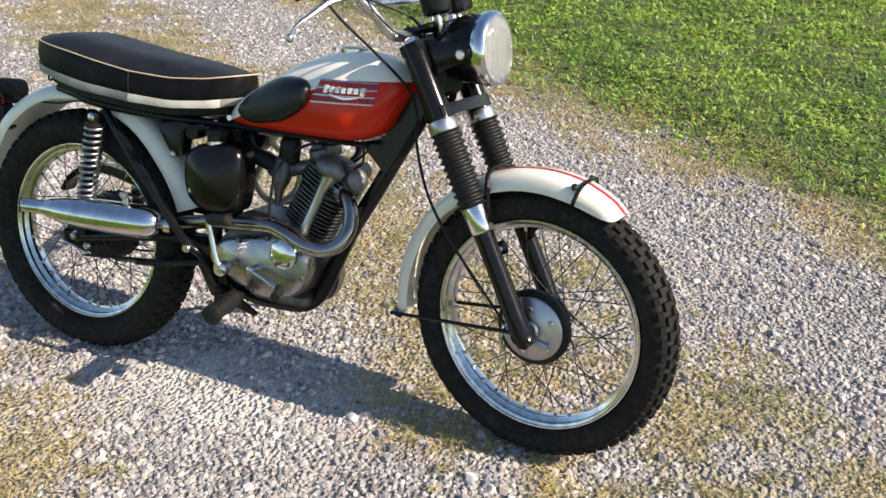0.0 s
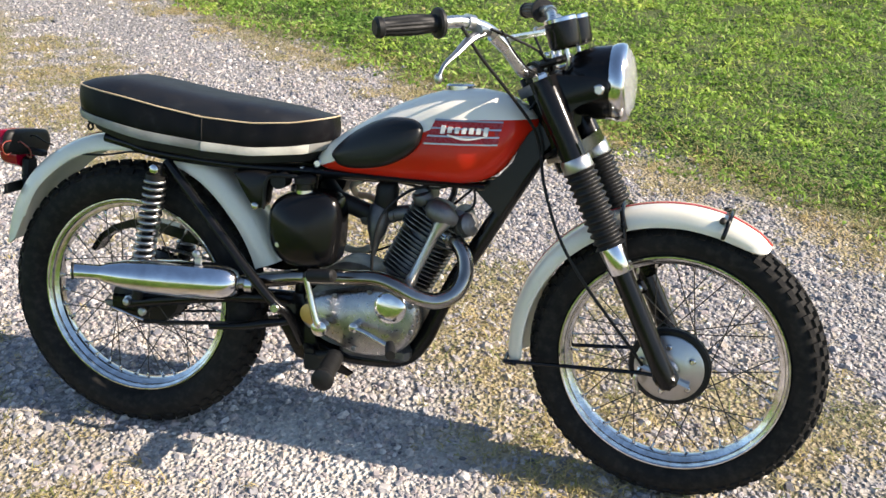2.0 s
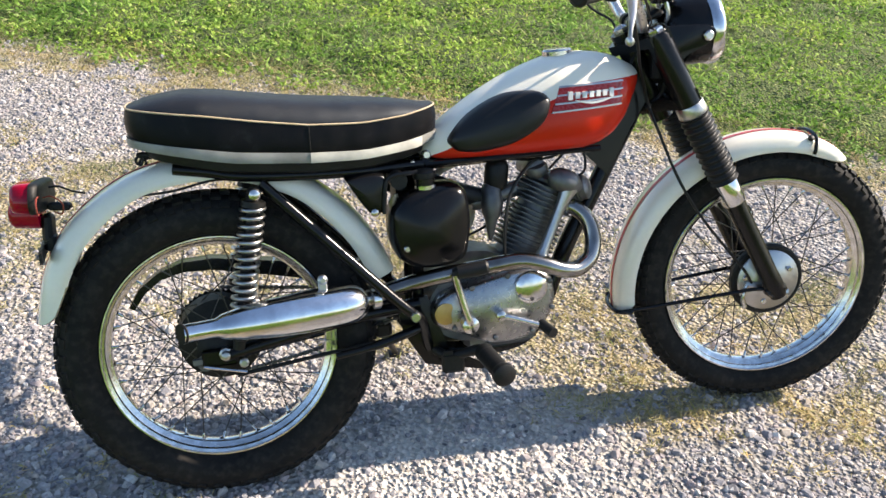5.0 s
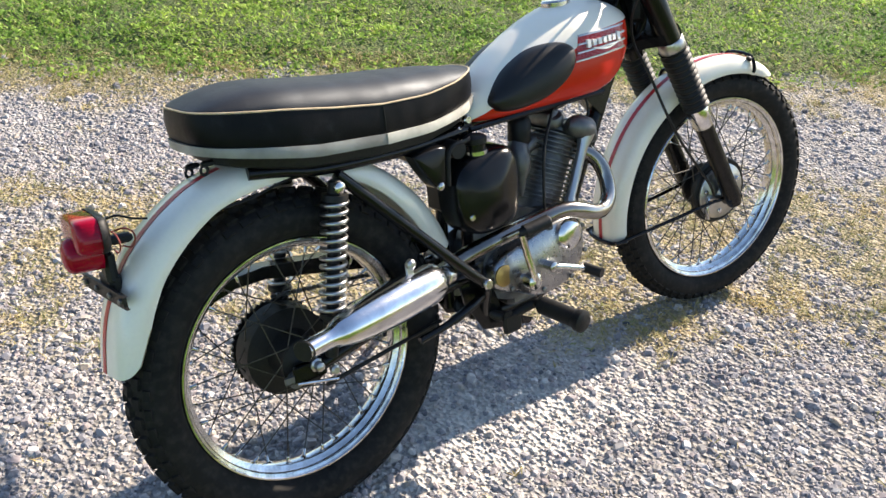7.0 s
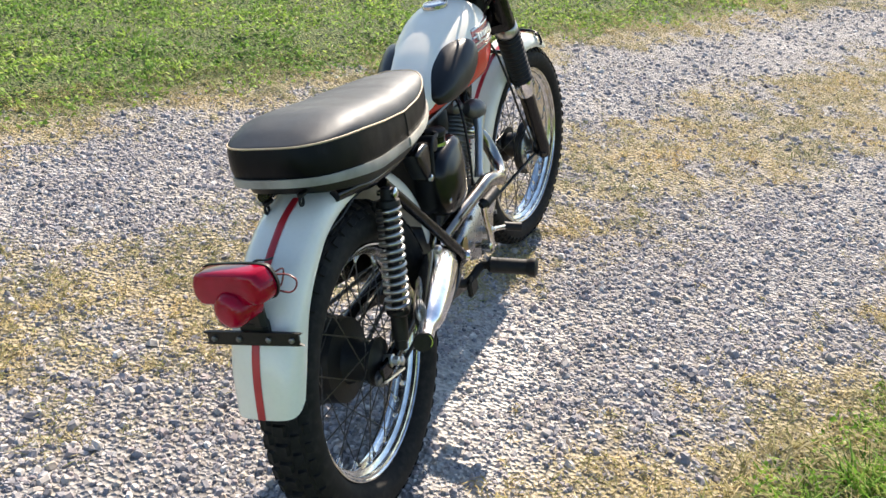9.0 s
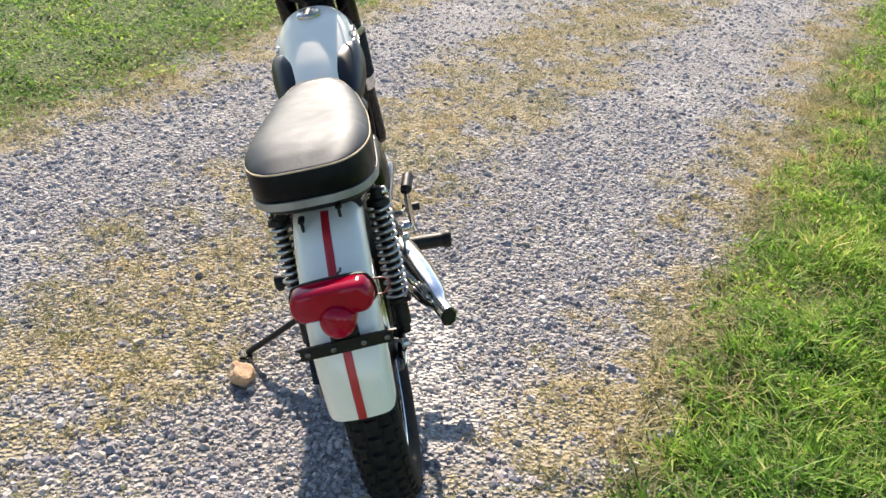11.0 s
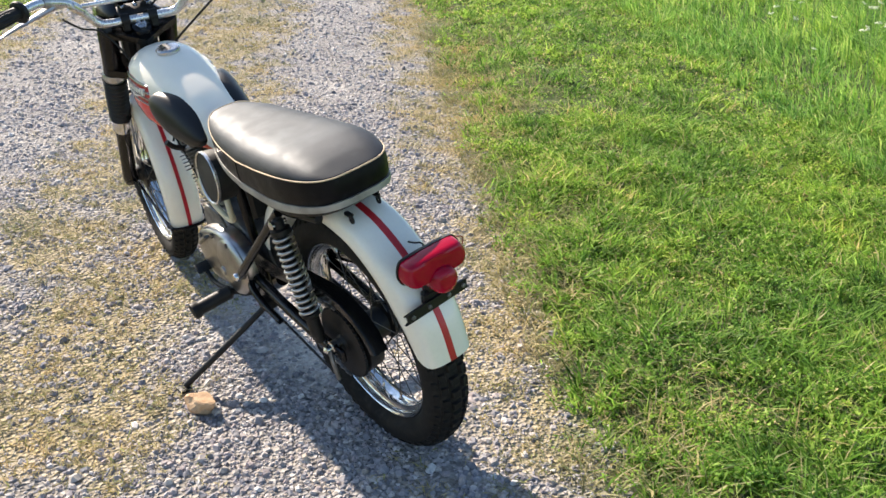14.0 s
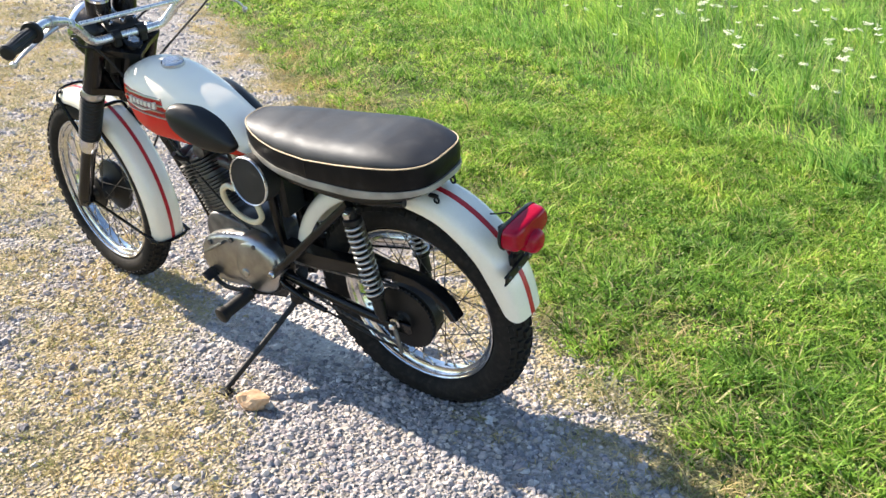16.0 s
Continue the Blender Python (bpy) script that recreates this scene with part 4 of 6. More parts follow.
for s in (-1, 1):
    part("brace_clamp", Geo().tube([(0.896, 0.146 * s, 0.980), (0.880, 0.170 * s, 1.003)], 0.0145, 12), OLD_CHROME, bar)
    part("bar_clamp", Geo().tube([(0.922, 0.026 * s, 0.927), (0.922, 0.050 * s, 0.927)], 0.0175, 14).box((0.922, 0.038 * s, 0.912), (0.03, 0.022, 0.03), 0.004), DULL_BLACK, bar, "black handlebar clamp")
    d = Vector((-0.077, 0.097 * s, -0.009)).normalized()
    a = Vector((0.819, 0.285 * s, 1.027))
    a = a + d * (0.012 if s > 0 else 0.0)
    u, w = d.cross(Vector((0, 0, 1))).normalized(), d.cross(d.cross(Vector((0, 0, 1)))).normalized()
    rows = []
    for h, r, g in ((-0.004, 0.013, 0), (-0.003, 0.027, 0), (0.004, 0.029, 0), (0.009, 0.027, 0), (0.011, 0.017, 0), (0.018, 0.0165, 0), (0.022, 0.0172, 1), (0.05, 0.0195, 1), (0.08, 0.0190, 1), (0.112, 0.0168, 1),
                    (0.115, 0.0168, 0), (0.118, 0.0195, 0), (0.127, 0.0195, 0), (0.131, 0.014, 0)):
        rows.append([a + d * h + (u * math.cos(q) + w * math.sin(q)) * r * (0.90 if g and k % 3 == 0 else 1.0) for k, q in ((k, 2 * math.pi * k / 36) for k in range(36))])
    part("grip", Geo().loft(rows), RUBBER, bar, "grooved black rubber grip", None, 30)
    lv = cat([(0.872, 0.215 * s, 1.008), (0.865, 0.248 * s, 0.998), (0.858, 0.288 * s, 0.976), (0.849, 0.322 * s, 0.955), (0.845, 0.336 * s, 0.932)], 5)
    if s > 0:
        lv = cat([(0.872, 0.215, 1.008), (0.855, 0.255, 0.998), (0.822, 0.305, 0.988), (0.788, 0.350, 0.979), (0.770, 0.374, 0.972)], 5)
    L = Geo().tube(lv, [0.0135 - 0.0095 * min(1.0, 1.25 * i / (len(lv) - 1)) for i in range(len(lv))], 10, True, 0.7)
    L.lathe([(-0.009, 0.002), (-0.006, 0.007), (0, 0.009), (0.006, 0.007), (0.009, 0.002)], lv[-1], (0, 0, 1), 14)
    L.tube([(0.876, 0.190 * s, 1.010), (0.872, 0.232 * s, 1.014)], [0.010, 0.012], 10)
    L.tube([(0.858, 0.222 * s, 1.026), (0.850, 0.238 * s, 1.029)], 0.0155, 14)
    part("lever", L, ALLOY, bar, "bright alloy lever with a ball end")

# gauges
for y in (-0.032, 0.046):
    c, u = Vector((0.985, y, 0.975)), Vector((-0.30, 0, 0.954)).normalized()
    gauge = part("gauge", Geo().lathe([(0.0, 0.022), (0.004, 0.031), (0.012, 0.0335), (0.058, 0.0345), (0.060, 0.031), (0.056, 0.029)], c, u, 32), BLACK, bike, "round gauge in a black cup", BAR_TURN)
    part("dial", Geo().lathe([(0.050, 0.0305), (0.0585, 0.0305)], c, u, 32), GAUGE_FACE, gauge, "pale gauge face under glass")
    part("bezel", Geo().ring([(0.055, 0.0345), (0.062, 0.0345), (0.064, 0.031), (0.060, 0.0295), (0.055, 0.030)], c, u, 32), CHROME, gauge, "chrome bezel")
    part("stalk", Geo().tube(cat([(0.983, y, 0.978), (0.992, y * 0.9, 0.945), (0.985, y * 0.7, 0.905)]), 0.006, 8), OLD_CHROME, gauge)
inst = Geo().box((0.955, 0.0, 0.945), (0.05, 0.10, 0.016), 0.006, Matrix.Rotation(radians(-20), 4, "Y"))
inst.box((0.955, 0.0, 0.912), (0.035, 0.12, 0.018), 0.006)
ib = part("instrument_bracket", inst, DULL_BLACK, bike, "black instrument bracket with switches", BAR_TURN)
for y in (-0.035, 0.0, 0.035):
    part("switch", Geo().lathe([(0, 0.007), (0.006, 0.007), (0.008, 0.004)], (0.945, y, 0.957), (-0.3, 0, 0.95), 12), OLD_CHROME, ib)


def sheet(rows, thick, centre):
    """A curved sheet from rows of points, given a thickness towards the centre (x, z)."""
    out, inn = rows, []
    for r in rows:
        q = []
        for p in r:
            d = Vector((centre[0] - p[0], 0, centre[1] - p[2])).normalized()
            q.append(Vector(p) + d * thick + Vector((0, -math.copysign(min(abs(p[1]), thick * 0.7), p[1]), 0)))
        inn.append(q)
    return Geo().loft([list(a) + list(reversed(b)) for a, b in zip(out, inn)])


def fender_rows(centre, table, half, arch, a0, a1, n=44, m=33, ends=(1.0, 1.0), round_end=0.0, front_end=0.0, shift=((0, 0.0), (360, 0.0))):
    """Rows of a mudguard: radius by angle; arched across."""
    rows = []
    for i in range(n + 1):
        t = i / n
        a = a0 + (a1 - a0) * t
        w = half * (ends[0] + (1 - ends[0]) * min(1, t * 6)) * (ends[1] + (1 - ends[1]) * min(1, (1 - t) * 6))
        row = []
        for j in range(m):
            s = 2 * j / (m - 1) - 1
            q = abs(s)
            drop = 0.34 * q ** 2.2 + 0.66 * q ** 7
            back = round_end * (1 - math.sqrt(max(0.0, 1 - drop * drop))) if t > 0.5 else -front_end * (1 - math.sqrt(max(0.0, 1 - drop * drop)))
            aa = radians(a - back * (1 if a1 > a0 else -1) * (max(0.0, abs(t - 0.5) * 2 - 0.6) / 0.4) ** 1.5)
            side = math.copysign(min(1.0, 1.12 * q - 0.12 * q ** 6), s)
            r = lerp_table(table, math.degrees(aa)) - lerp_table(arch, math.degrees(aa)) * drop
            row.append(Vector((centre[0] + r * math.cos(aa), w * side + lerp_table(shift, a), centre[1] + r * math.sin(aa))))
        rows.append(row)
    return rows


def stripe_rows(rows, width, lift, centre):
    out = []
    for r in rows:
        mid = r[len(r) // 2]
        d = Vector((mid.x - centre[0], 0, mid.z - centre[1])).normalized()
        out.append([mid + d * lift + Vector((0, width * k, 0)) for k in (-1, -0.33, 0.33, 1)])
    return out


# front mudguard
FC = (AXLE.x, AXLE.z)
FT = [(58, 0.336), (66, 0.349), (78, 0.357), (90, 0.360), (115, 0.363), (140, 0.366), (186, 0.367)]
rows = fender_rows(FC, FT, 0.055, ((0, 0.039), (360, 0.039)), 60.5, 189, ends=(0.86, 0.96), round_end=3.0, front_end=15.0)
ffender = part("front_mudguard", sheet(rows, 0.0025, FC), CREAM, bike, "cream front mudguard with a red stripe", STEERED, 60)
part("stripe", sheet(stripe_rows(rows, 0.006, 0.0012, FC), 0.0016, FC), STRIPE_RED, ffender, "red painted stripe", None, 60)


def polar(c, r, a, y):
    return (c[0] + r * math.cos(radians(a)), y, c[1] + r * math.sin(radians(a)))


def hoop(a, r, w, drop):
    return [polar(FC, r - drop, a, -w), polar(FC, r - 0.028, a, -w), polar(FC, r - 0.004, a, -w * 0.72), polar(FC, r + 0.003, a, 0), polar(FC, r - 0.004, a, w * 0.72), polar(FC, r - 0.028, a, w), polar(FC, r - drop, a, w)]


for s in (-1, 1):
    part("stay", Geo().tube([polar(FC, 0.368, 187.5, 0.058 * s), (AXLE.x - 0.05, 0.072 * s, AXLE.z - 0.004), (AXLE.x - 0.02, 0.078 * s, AXLE.z - 0.002)], 0.0048, 8), BLACK, ffender, "black stay rod")
    if s > 0:
        part("stay", Geo().tube(cat([polar(FC, 0.335, 77, 0.056), (1.262, 0.060, 0.572), (1.196, 0.062, 0.506)]), 0.0060, 8), BLACK, ffender, "black stay rod")
    part("stay_lug", Geo().box((1.186, 0.066 * s, 0.500), (0.036, 0.012, 0.030), 0.005, Matrix.Rotation(radians(-35), 4, "Y")), BLACK, ffender, "black stay lug")
    part("stay", Geo().tube(cat([polar(FC, 0.345, 112, 0.060 * s), polar(FC, 0.27, 115, 0.066 * s), (1.172, 0.068 * s, 0.510), (1.150, 0.078 * s, 0.525)]), 0.0055, 8), BLACK, ffender, "black stay rod")
    part("bolt", Geo().lathe([(0, 0.008), (0.006 * s, 0.008), (0.008 * s, 0.005)], (1.190, 0.072 * s, 0.502), (0, 1, 0), 10), OLD_CHROME, ffender)
part("hoop", Geo().tube(cat(hoop(188, 0.371, 0.061, 0.034)), 0.0055, 8), BLACK, ffender, "black stay hoop")
part("hoop", Geo().tube(cat(hoop(77, 0.3605, 0.059, 0.040)), 0.0045, 8), BLACK, ffender, "black stay hoop")
part("hoop", Geo().tube(cat(hoop(112, 0.3665, 0.060, 0.040)), 0.0055, 8), BLACK, ffender, "black stay hoop")
for s in (-1, 1):
    part("bolt", Geo().lathe([(0, 0.007), (0.007, 0.007), (0.009, 0.004)], polar(FC, 0.350, 79, 0.044 * s), (0.3, 0.6 * s, 0.7), 10), DULL_BLACK, ffender)

# rear mudguard
RC = (0.0, 0.31)
RT = [(8, 0.391), (30, 0.392), (60, 0.395), (90, 0.399), (112, 0.403), (135, 0.396), (150, 0.382), (160, 0.370), (168, 0.364)]
rows = fender_rows(RC, RT, 0.070, ((20, 0.057), (43, 0.051), (60, 0.042), (85, 0.039), (110, 0.040), (140, 0.050), (166, 0.054)), 20, 164.5, n=56, ends=(0.9, 0.96), round_end=16.0, shift=((80, -0.009), (118, -0.015), (166, -0.018)))
rfender = part("rear_mudguard", sheet(rows, 0.0025, RC), CREAM, bike, "cream rear mudguard with a red stripe", None, 60)
part("stripe", sheet(stripe_rows(rows[32:], 0.0075, 0.0012, RC), 0.0016, RC), STRIPE_RED, rfender, "red painted stripe", None, 60)
for s in (-1, 1):
    eye = [(-0.124 + 0.0065 * math.sin(q), 0.037 * s - 0.007, 0.703 - 0.008 * s - 0.008 * math.cos(q)) for q in (radians(36 * k) for k in range(11))]
    part("seat_hook", Geo().tube(eye, 0.0028, 8).box((-0.116, 0.037 * s - 0.007, 0.714 - 0.008 * s), (0.026, 0.012, 0.010), 0.003), DULL_BLACK, rfender, "small black seat eyelet")

# tank
T_TOP = [(0.440, 0.700), (0.468, 0.730), (0.501, 0.755), (0.572, 0.801), (0.625, 0.829), (0.677, 0.851), (0.723, 0.866), (0.765, 0.873), (0.804, 0.874), (0.840, 0.870), (0.870, 0.862), (0.898, 0.849), (0.916, 0.840), (0.932, 0.822)]
T_BOT = [(0.440, 0.676), (0.47, 0.668), (0.507, 0.666), (0.680, 0.668), (0.780, 0.671), (0.820, 0.678), (0.851, 0.694), (0.872, 0.716), (0.892, 0.752), (0.913, 0.790), (0.925, 0.802), (0.932, 0.806)]
T_WID = [(0.440, 0.030), (0.455, 0.048), (0.48, 0.062), (0.54, 0.078), (0.62, 0.092), (0.72, 0.104), (0.78, 0.108), (0.84, 0.103), (0.88, 0.088), (0.91, 0.060), (0.925, 0.036), (0.932, 0.014)]
rings = []
for i in range(47):
    t = i / 46
    x = 0.440 + 0.492 * (0.5 - 0.5 * math.cos(math.pi * t)) * 0.5 + 0.492 * t * 0.5
    zt, zb, w = lerp_table(T_TOP, x), lerp_table(T_BOT, x), lerp_table(T_WID, x)
    h = (zt - zb) / 2
    zc = zb + h * 0.86
    r = []
    for j in range(40):
        a = 2 * math.pi * j / 40
        c, s = math.cos(a), math.sin(a)
        if s >= 0:
            r.append((x, w * math.copysign(abs(c) ** 0.84, c), zc + (zt - zc) * abs(s) ** 0.95))
        else:
            r.append((x, w * math.copysign(abs(c) ** tank_edge(x), c), zc - (zc - zb) * abs(s) ** 0.55))
    rings.append(r)
tank = part("fuel_tank", Geo().loft(rings), TANK_PAINT, bike, "fuel tank, silvery white above and red below", None, 50)
part("filler_cap", Geo().lathe([(-0.006, 0.027), (0.005, 0.027), (0.006, 0.032), (0.015, 0.0325), (0.019, 0.029), (0.0205, 0.012), (0.020, 0.003)], (0.752, 0, 0.861), (-0.06, 0, 1), 32), OLD_CHROME, tank, "chrome filler cap")
PADS = [(0.489, 0.715), (0.497, 0.695), (0.514, 0.686), (0.556, 0.685), (0.623, 0.701), (0.678, 0.735), (0.697, 0.774), (0.690, 0.795), (0.660, 0.804), (0.600, 0.797), (0.533, 0.761)]
for s in (-1, 1):
    def on(x, z, lift):
        """On the tank's flank, proud by lift."""
        zt, zb, w = lerp_table(T_TOP, x), lerp_table(T_BOT, x), lerp_table(T_WID, x)
        zc = zb + (zt - zb) * 0.43
        k = min(0.999, abs(z - zc) / ((zt - zc) if z > zc else (zc - zb)))
        e = (1 / 0.95, 0.84) if z > zc else (1 / 0.55, tank_edge(x))
        ct = math.sqrt(max(0.0, 1 - (k ** e[0]) ** 2)) ** e[1]
        return Vector((x, s * (w * ct + lift), z))

    pc = (0.598, 0.742)
    out = smooth_outline(PADS, 5)
    rings = [[on(x, z, -0.004) for x, z in out]]
    for k, lift in ((1.0, 0.004), (0.985, 0.011), (0.955, 0.016), (0.90, 0.020), (0.75, 0.0235), (0.5, 0.0255), (0.2, 0.026), (0.02, 0.026)):
        rings.append([on(pc[0] + (x - pc[0]) * k, pc[1] + (z - pc[1]) * k, lift) for x, z in out])
    part("knee_pad", Geo().loft(rings), PAD, tank, "black rubber knee pad", None, 60)

    def strip(x0, x1, za, zb_, lift, n=14):
        """A plate on the flank between two slanting lines: za, zb_ give z at a share of the way."""
        lo, hi = [], []
        for i in range(n + 1):
            t = i / n
            x = x0(t), x1(t)
            lo.append([on(x[0], za(t), -0.003), on(x[0], za(t), lift), on(x[1], zb_(t), lift), on(x[1], zb_(t), -0.003)])
        return Geo().loft(lo)
    b0 = lambda t: 0.702 + 0.156 * t
    b1 = lambda t: 0.722 + 0.143 * t
    part("badge", strip(b0, b1, lambda t: 0.757 + 0.010 * t, lambda t: 0.808 + 0.006 * t, 0.0022), BADGE_RED, tank, "red and chrome tank badge")
    for k in (0.0, 0.33, 0.66, 1.0):
        f0 = lambda t, k=k: b0(t) + (b1(t) - b0(t)) * max(0, k - 0.034)
        f1 = lambda t, k=k: b0(t) + (b1(t) - b0(t)) * min(1, k + 0.034)
        z0 = lambda t, k=k: 0.757 + 0.010 * t + (0.051 - 0.004 * t) * (k - 0.034)
        z1 = lambda t, k=k: 0.757 + 0.010 * t + (0.051 - 0.004 * t) * (k + 0.034)
        part("badge_bar", strip(f0, f1, z0, z1, 0.0048), ALLOY, tank, "chrome badge bar")
    # the maker's mark as plain pale strokes over a curved one
    for k in range(7):
        xa, h = 0.7365 + 0.0152 * k, 0.0062 + (0.0022 if k in (0, 6) else 0.0)
        zm = 0.7895 + 0.0006 * k
        part("badge_mark", strip(lambda t, xa=xa: xa + 0.0092 * t, lambda t, xa=xa: xa + 0.0016 + 0.0092 * t, lambda t, zm=zm, h=h: zm - h, lambda t, zm=zm, h=h: zm + h, 0.0066, 3), BADGE_WHITE, tank, "pale raised stroke of the maker's mark")
    sweep = lambda t: 0.7800 + 0.004 * t - 0.0085 * math.sin(math.pi * t)
    part("badge_mark", strip(lambda t: 0.752 + 0.083 * t, lambda t: 0.753 + 0.083 * t, lambda t: sweep(t) - 0.0016, lambda t: sweep(t) + 0.0016 * math.sin(math.pi * t) + 0.0008, 0.0066), BADGE_WHITE, tank, "pale curved stroke under the maker's mark")
part("tank_bolt", Geo().lathe([(-0.002, 0.010), (0.006, 0.010), (0.009, 0.007)], (0.446, -0.040, 0.680), (0, -1, 0), 14), OLD_CHROME, tank)

# seat
S_LOW = [(-0.14, 0.742), (-0.119, 0.738), (0.048, 0.705), (0.19, 0.694), (0.308, 0.691), (0.421, 0.702), (0.47, 0.714), (0.50, 0.724)]
S_TRIM = [(-0.14, 0.758), (-0.121, 0.754), (0.061, 0.725), (0.191, 0.714), (0.309, 0.709), (0.399, 0.718), (0.47, 0.731), (0.50, 0.740)]
S_PIPE = [(-0.14, 0.813), (-0.104, 0.809), (0.008, 0.796), (0.175, 0.768), (0.309, 0.762), (0.399, 0.769), (0.50, 0.788)]
S_TOP = [(-0.14, 0.825), (-0.103, 0.836), (-0.03, 0.837), (0.04, 0.829), (0.10, 0.819), (0.17, 0.810), (0.24, 0.804), (0.312, 0.800), (0.407, 0.795), (0.466, 0.789), (0.50, 0.787)]


def seat_plan(n=72):
    out = []
    for i in range(n):
        a = 2 * math.pi * i / n
        c, s = math.cos(a), math.sin(a)
        if c >= 0:
            x = 0.20 + 0.272 * abs(c) ** 0.62
        else:
            x = 0.20 - 0.341 * abs(c) ** 0.50
        w = lerp_table([(-0.14, 0.124), (0.0, 0.127), (0.2, 0.119), (0.35, 0.103), (0.50, 0.080)], x)
        out.append((x, w * math.copysign(abs(s) ** (0.55 if c < 0 else 0.62), s)))
    return out


PLAN = seat_plan()


def seat_ring(k, z_of, grow=1.0):
    cx = 0.19
    r = []
    for x, y in PLAN:
        X, Y = cx + (x - cx) * k * grow, y * k * grow
        r.append((X, Y, z_of(X, k)))
    return r


def crown(X, k):
    p, t = lerp_table(S_PIPE, X), lerp_table(S_TOP, X)
    return p + (max(t, p + 0.010) + 0.003 - p) * (1 - k ** 5.0) ** 0.62 + 0.0012 * math.sin(47 * X + 3.0 * k) * k ** 3


seat = part("seat", Geo().loft([seat_ring(0.93, lambda X, k: lerp_table(S_LOW, X) + 0.002), seat_ring(0.975, lambda X, k: lerp_table(S_PIPE, X) - 0.010), seat_ring(0.999, lambda X, k: lerp_table(S_PIPE, X) - 0.001)]
            + [seat_ring(k, crown) for k in (0.993, 0.98, 0.955, 0.90, 0.82, 0.72, 0.60, 0.46, 0.30, 0.14, 0.02)]), VINYL, bike, "long black vinyl dual seat with cream piping", None, 60)
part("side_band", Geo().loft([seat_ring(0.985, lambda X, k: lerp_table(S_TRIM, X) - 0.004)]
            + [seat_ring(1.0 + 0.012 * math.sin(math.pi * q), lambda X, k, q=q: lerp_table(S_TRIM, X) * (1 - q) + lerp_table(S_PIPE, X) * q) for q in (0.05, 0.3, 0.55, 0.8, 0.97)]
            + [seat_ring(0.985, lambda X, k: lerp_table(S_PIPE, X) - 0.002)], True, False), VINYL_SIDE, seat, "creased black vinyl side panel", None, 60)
loop = [Vector(p) for p in seat_ring(0.998, lambda X, k: lerp_table(S_PIPE, X) + 0.001)]
part("piping", Geo().tube(loop + loop[:1], 0.0018, 8, False), PIPING, seat, "cream piping")
tr_low, tr_top = seat_ring(1.008, lambda X, k: lerp_table(S_LOW, X)), seat_ring(1.012, lambda X, k: lerp_table(S_TRIM, X))
in_low, in_top = seat_ring(0.97, lambda X, k: lerp_table(S_LOW, X)), seat_ring(0.97, lambda X, k: lerp_table(S_TRIM, X))
tr_mid = [tuple((Vector(a) + Vector(b)) / 2 * 1.0 + Vector((0, math.copysign(0.002, a[1]), 0))) for a, b in zip(tr_low, tr_top)]
part("trim", Geo().loft([in_low, tr_low, tr_mid, tr_top, in_top], True, False), TRIM, seat, "grey trim band round the seat base", None, 50)

ids = sorted((i for i in range(len(tr_low)) if tr_low[i][1] < 0 and 0.19 < tr_low[i][0] < 0.44), key=lambda i: tr_low[i][0])
out = [[Vector(r[i]) - Vector((0, 0.0022, 0)) for r in (tr_low, tr_mid, tr_top)] for i in ids]
part("trim_strip", Geo().loft([list(a) + [p + Vector((0, 0.004, 0)) for p in reversed(a)] for a in out]), STRIP, seat, "cream strip along the front of the trim", None, 50)
for s in (-1, 1):
    q = min(range(len(PLAN)), key=lambda i: abs(PLAN[i][0] - 0.185) + (0 if PLAN[i][1] * s > 0 else 9))
    seam = [Vector(seat_ring(1.0 + 0.012 * math.sin(math.pi * k), lambda X, j, k=k: lerp_table(S_TRIM, X) * (1 - k) + lerp_table(S_PIPE, X) * k)[q]) + Vector((0, 0.0004 * s, 0)) for k in (0.06, 0.3, 0.55, 0.8, 0.96)]
    part("seam", Geo().tube(cat(seam), 0.0014, 6), DULL_BLACK, seat, "stitched side seam")
part("seat_pan", Geo().loft([seat_ring(0.80, lambda X, k: lerp_table(S_LOW, X) - 0.024), seat_ring(0.90, lambda X, k: lerp_table(S_LOW, X) - 0.018), seat_ring(0.93, lambda X, k: lerp_table(S_LOW, X) + 0.003)]), DULL_BLACK, seat, "black seat pan")

# frame
frame_ob = part("frame", Geo().tube(cat([leg(0.82, 0, -0.05), (0.925, 0, 0.728), (0.883, 0, 0.650), (0.825, 0, 0.540), (0.776, 0, 0.450), (0.735, 0, 0.355), (0.708, 0, 0.288), (0.668, 0, 0.238), (0.600, 0, 0.222), (0.48, 0, 0.226), (0.41, 0, 0.27)]), 0.0195, 16), BLACK, bike, "black tubular frame")
part("top_tube", Geo().tube(cat([leg(0.86, 0, -0.06), (0.80, 0, 0.70), (0.62, 0, 0.668), (0.45, 0, 0.66)]), 0.020, 14), BLACK, frame_ob)
part("gusset", Geo().prism([(0.79, 0.668), (0.845, 0.682), (0.88, 0.722), (0.905, 0.785), (0.93, 0.815), (0.965, 0.78), (0.915, 0.70), (0.862, 0.60)], -0.022, 0.022, 0.004), BLACK, frame_ob)
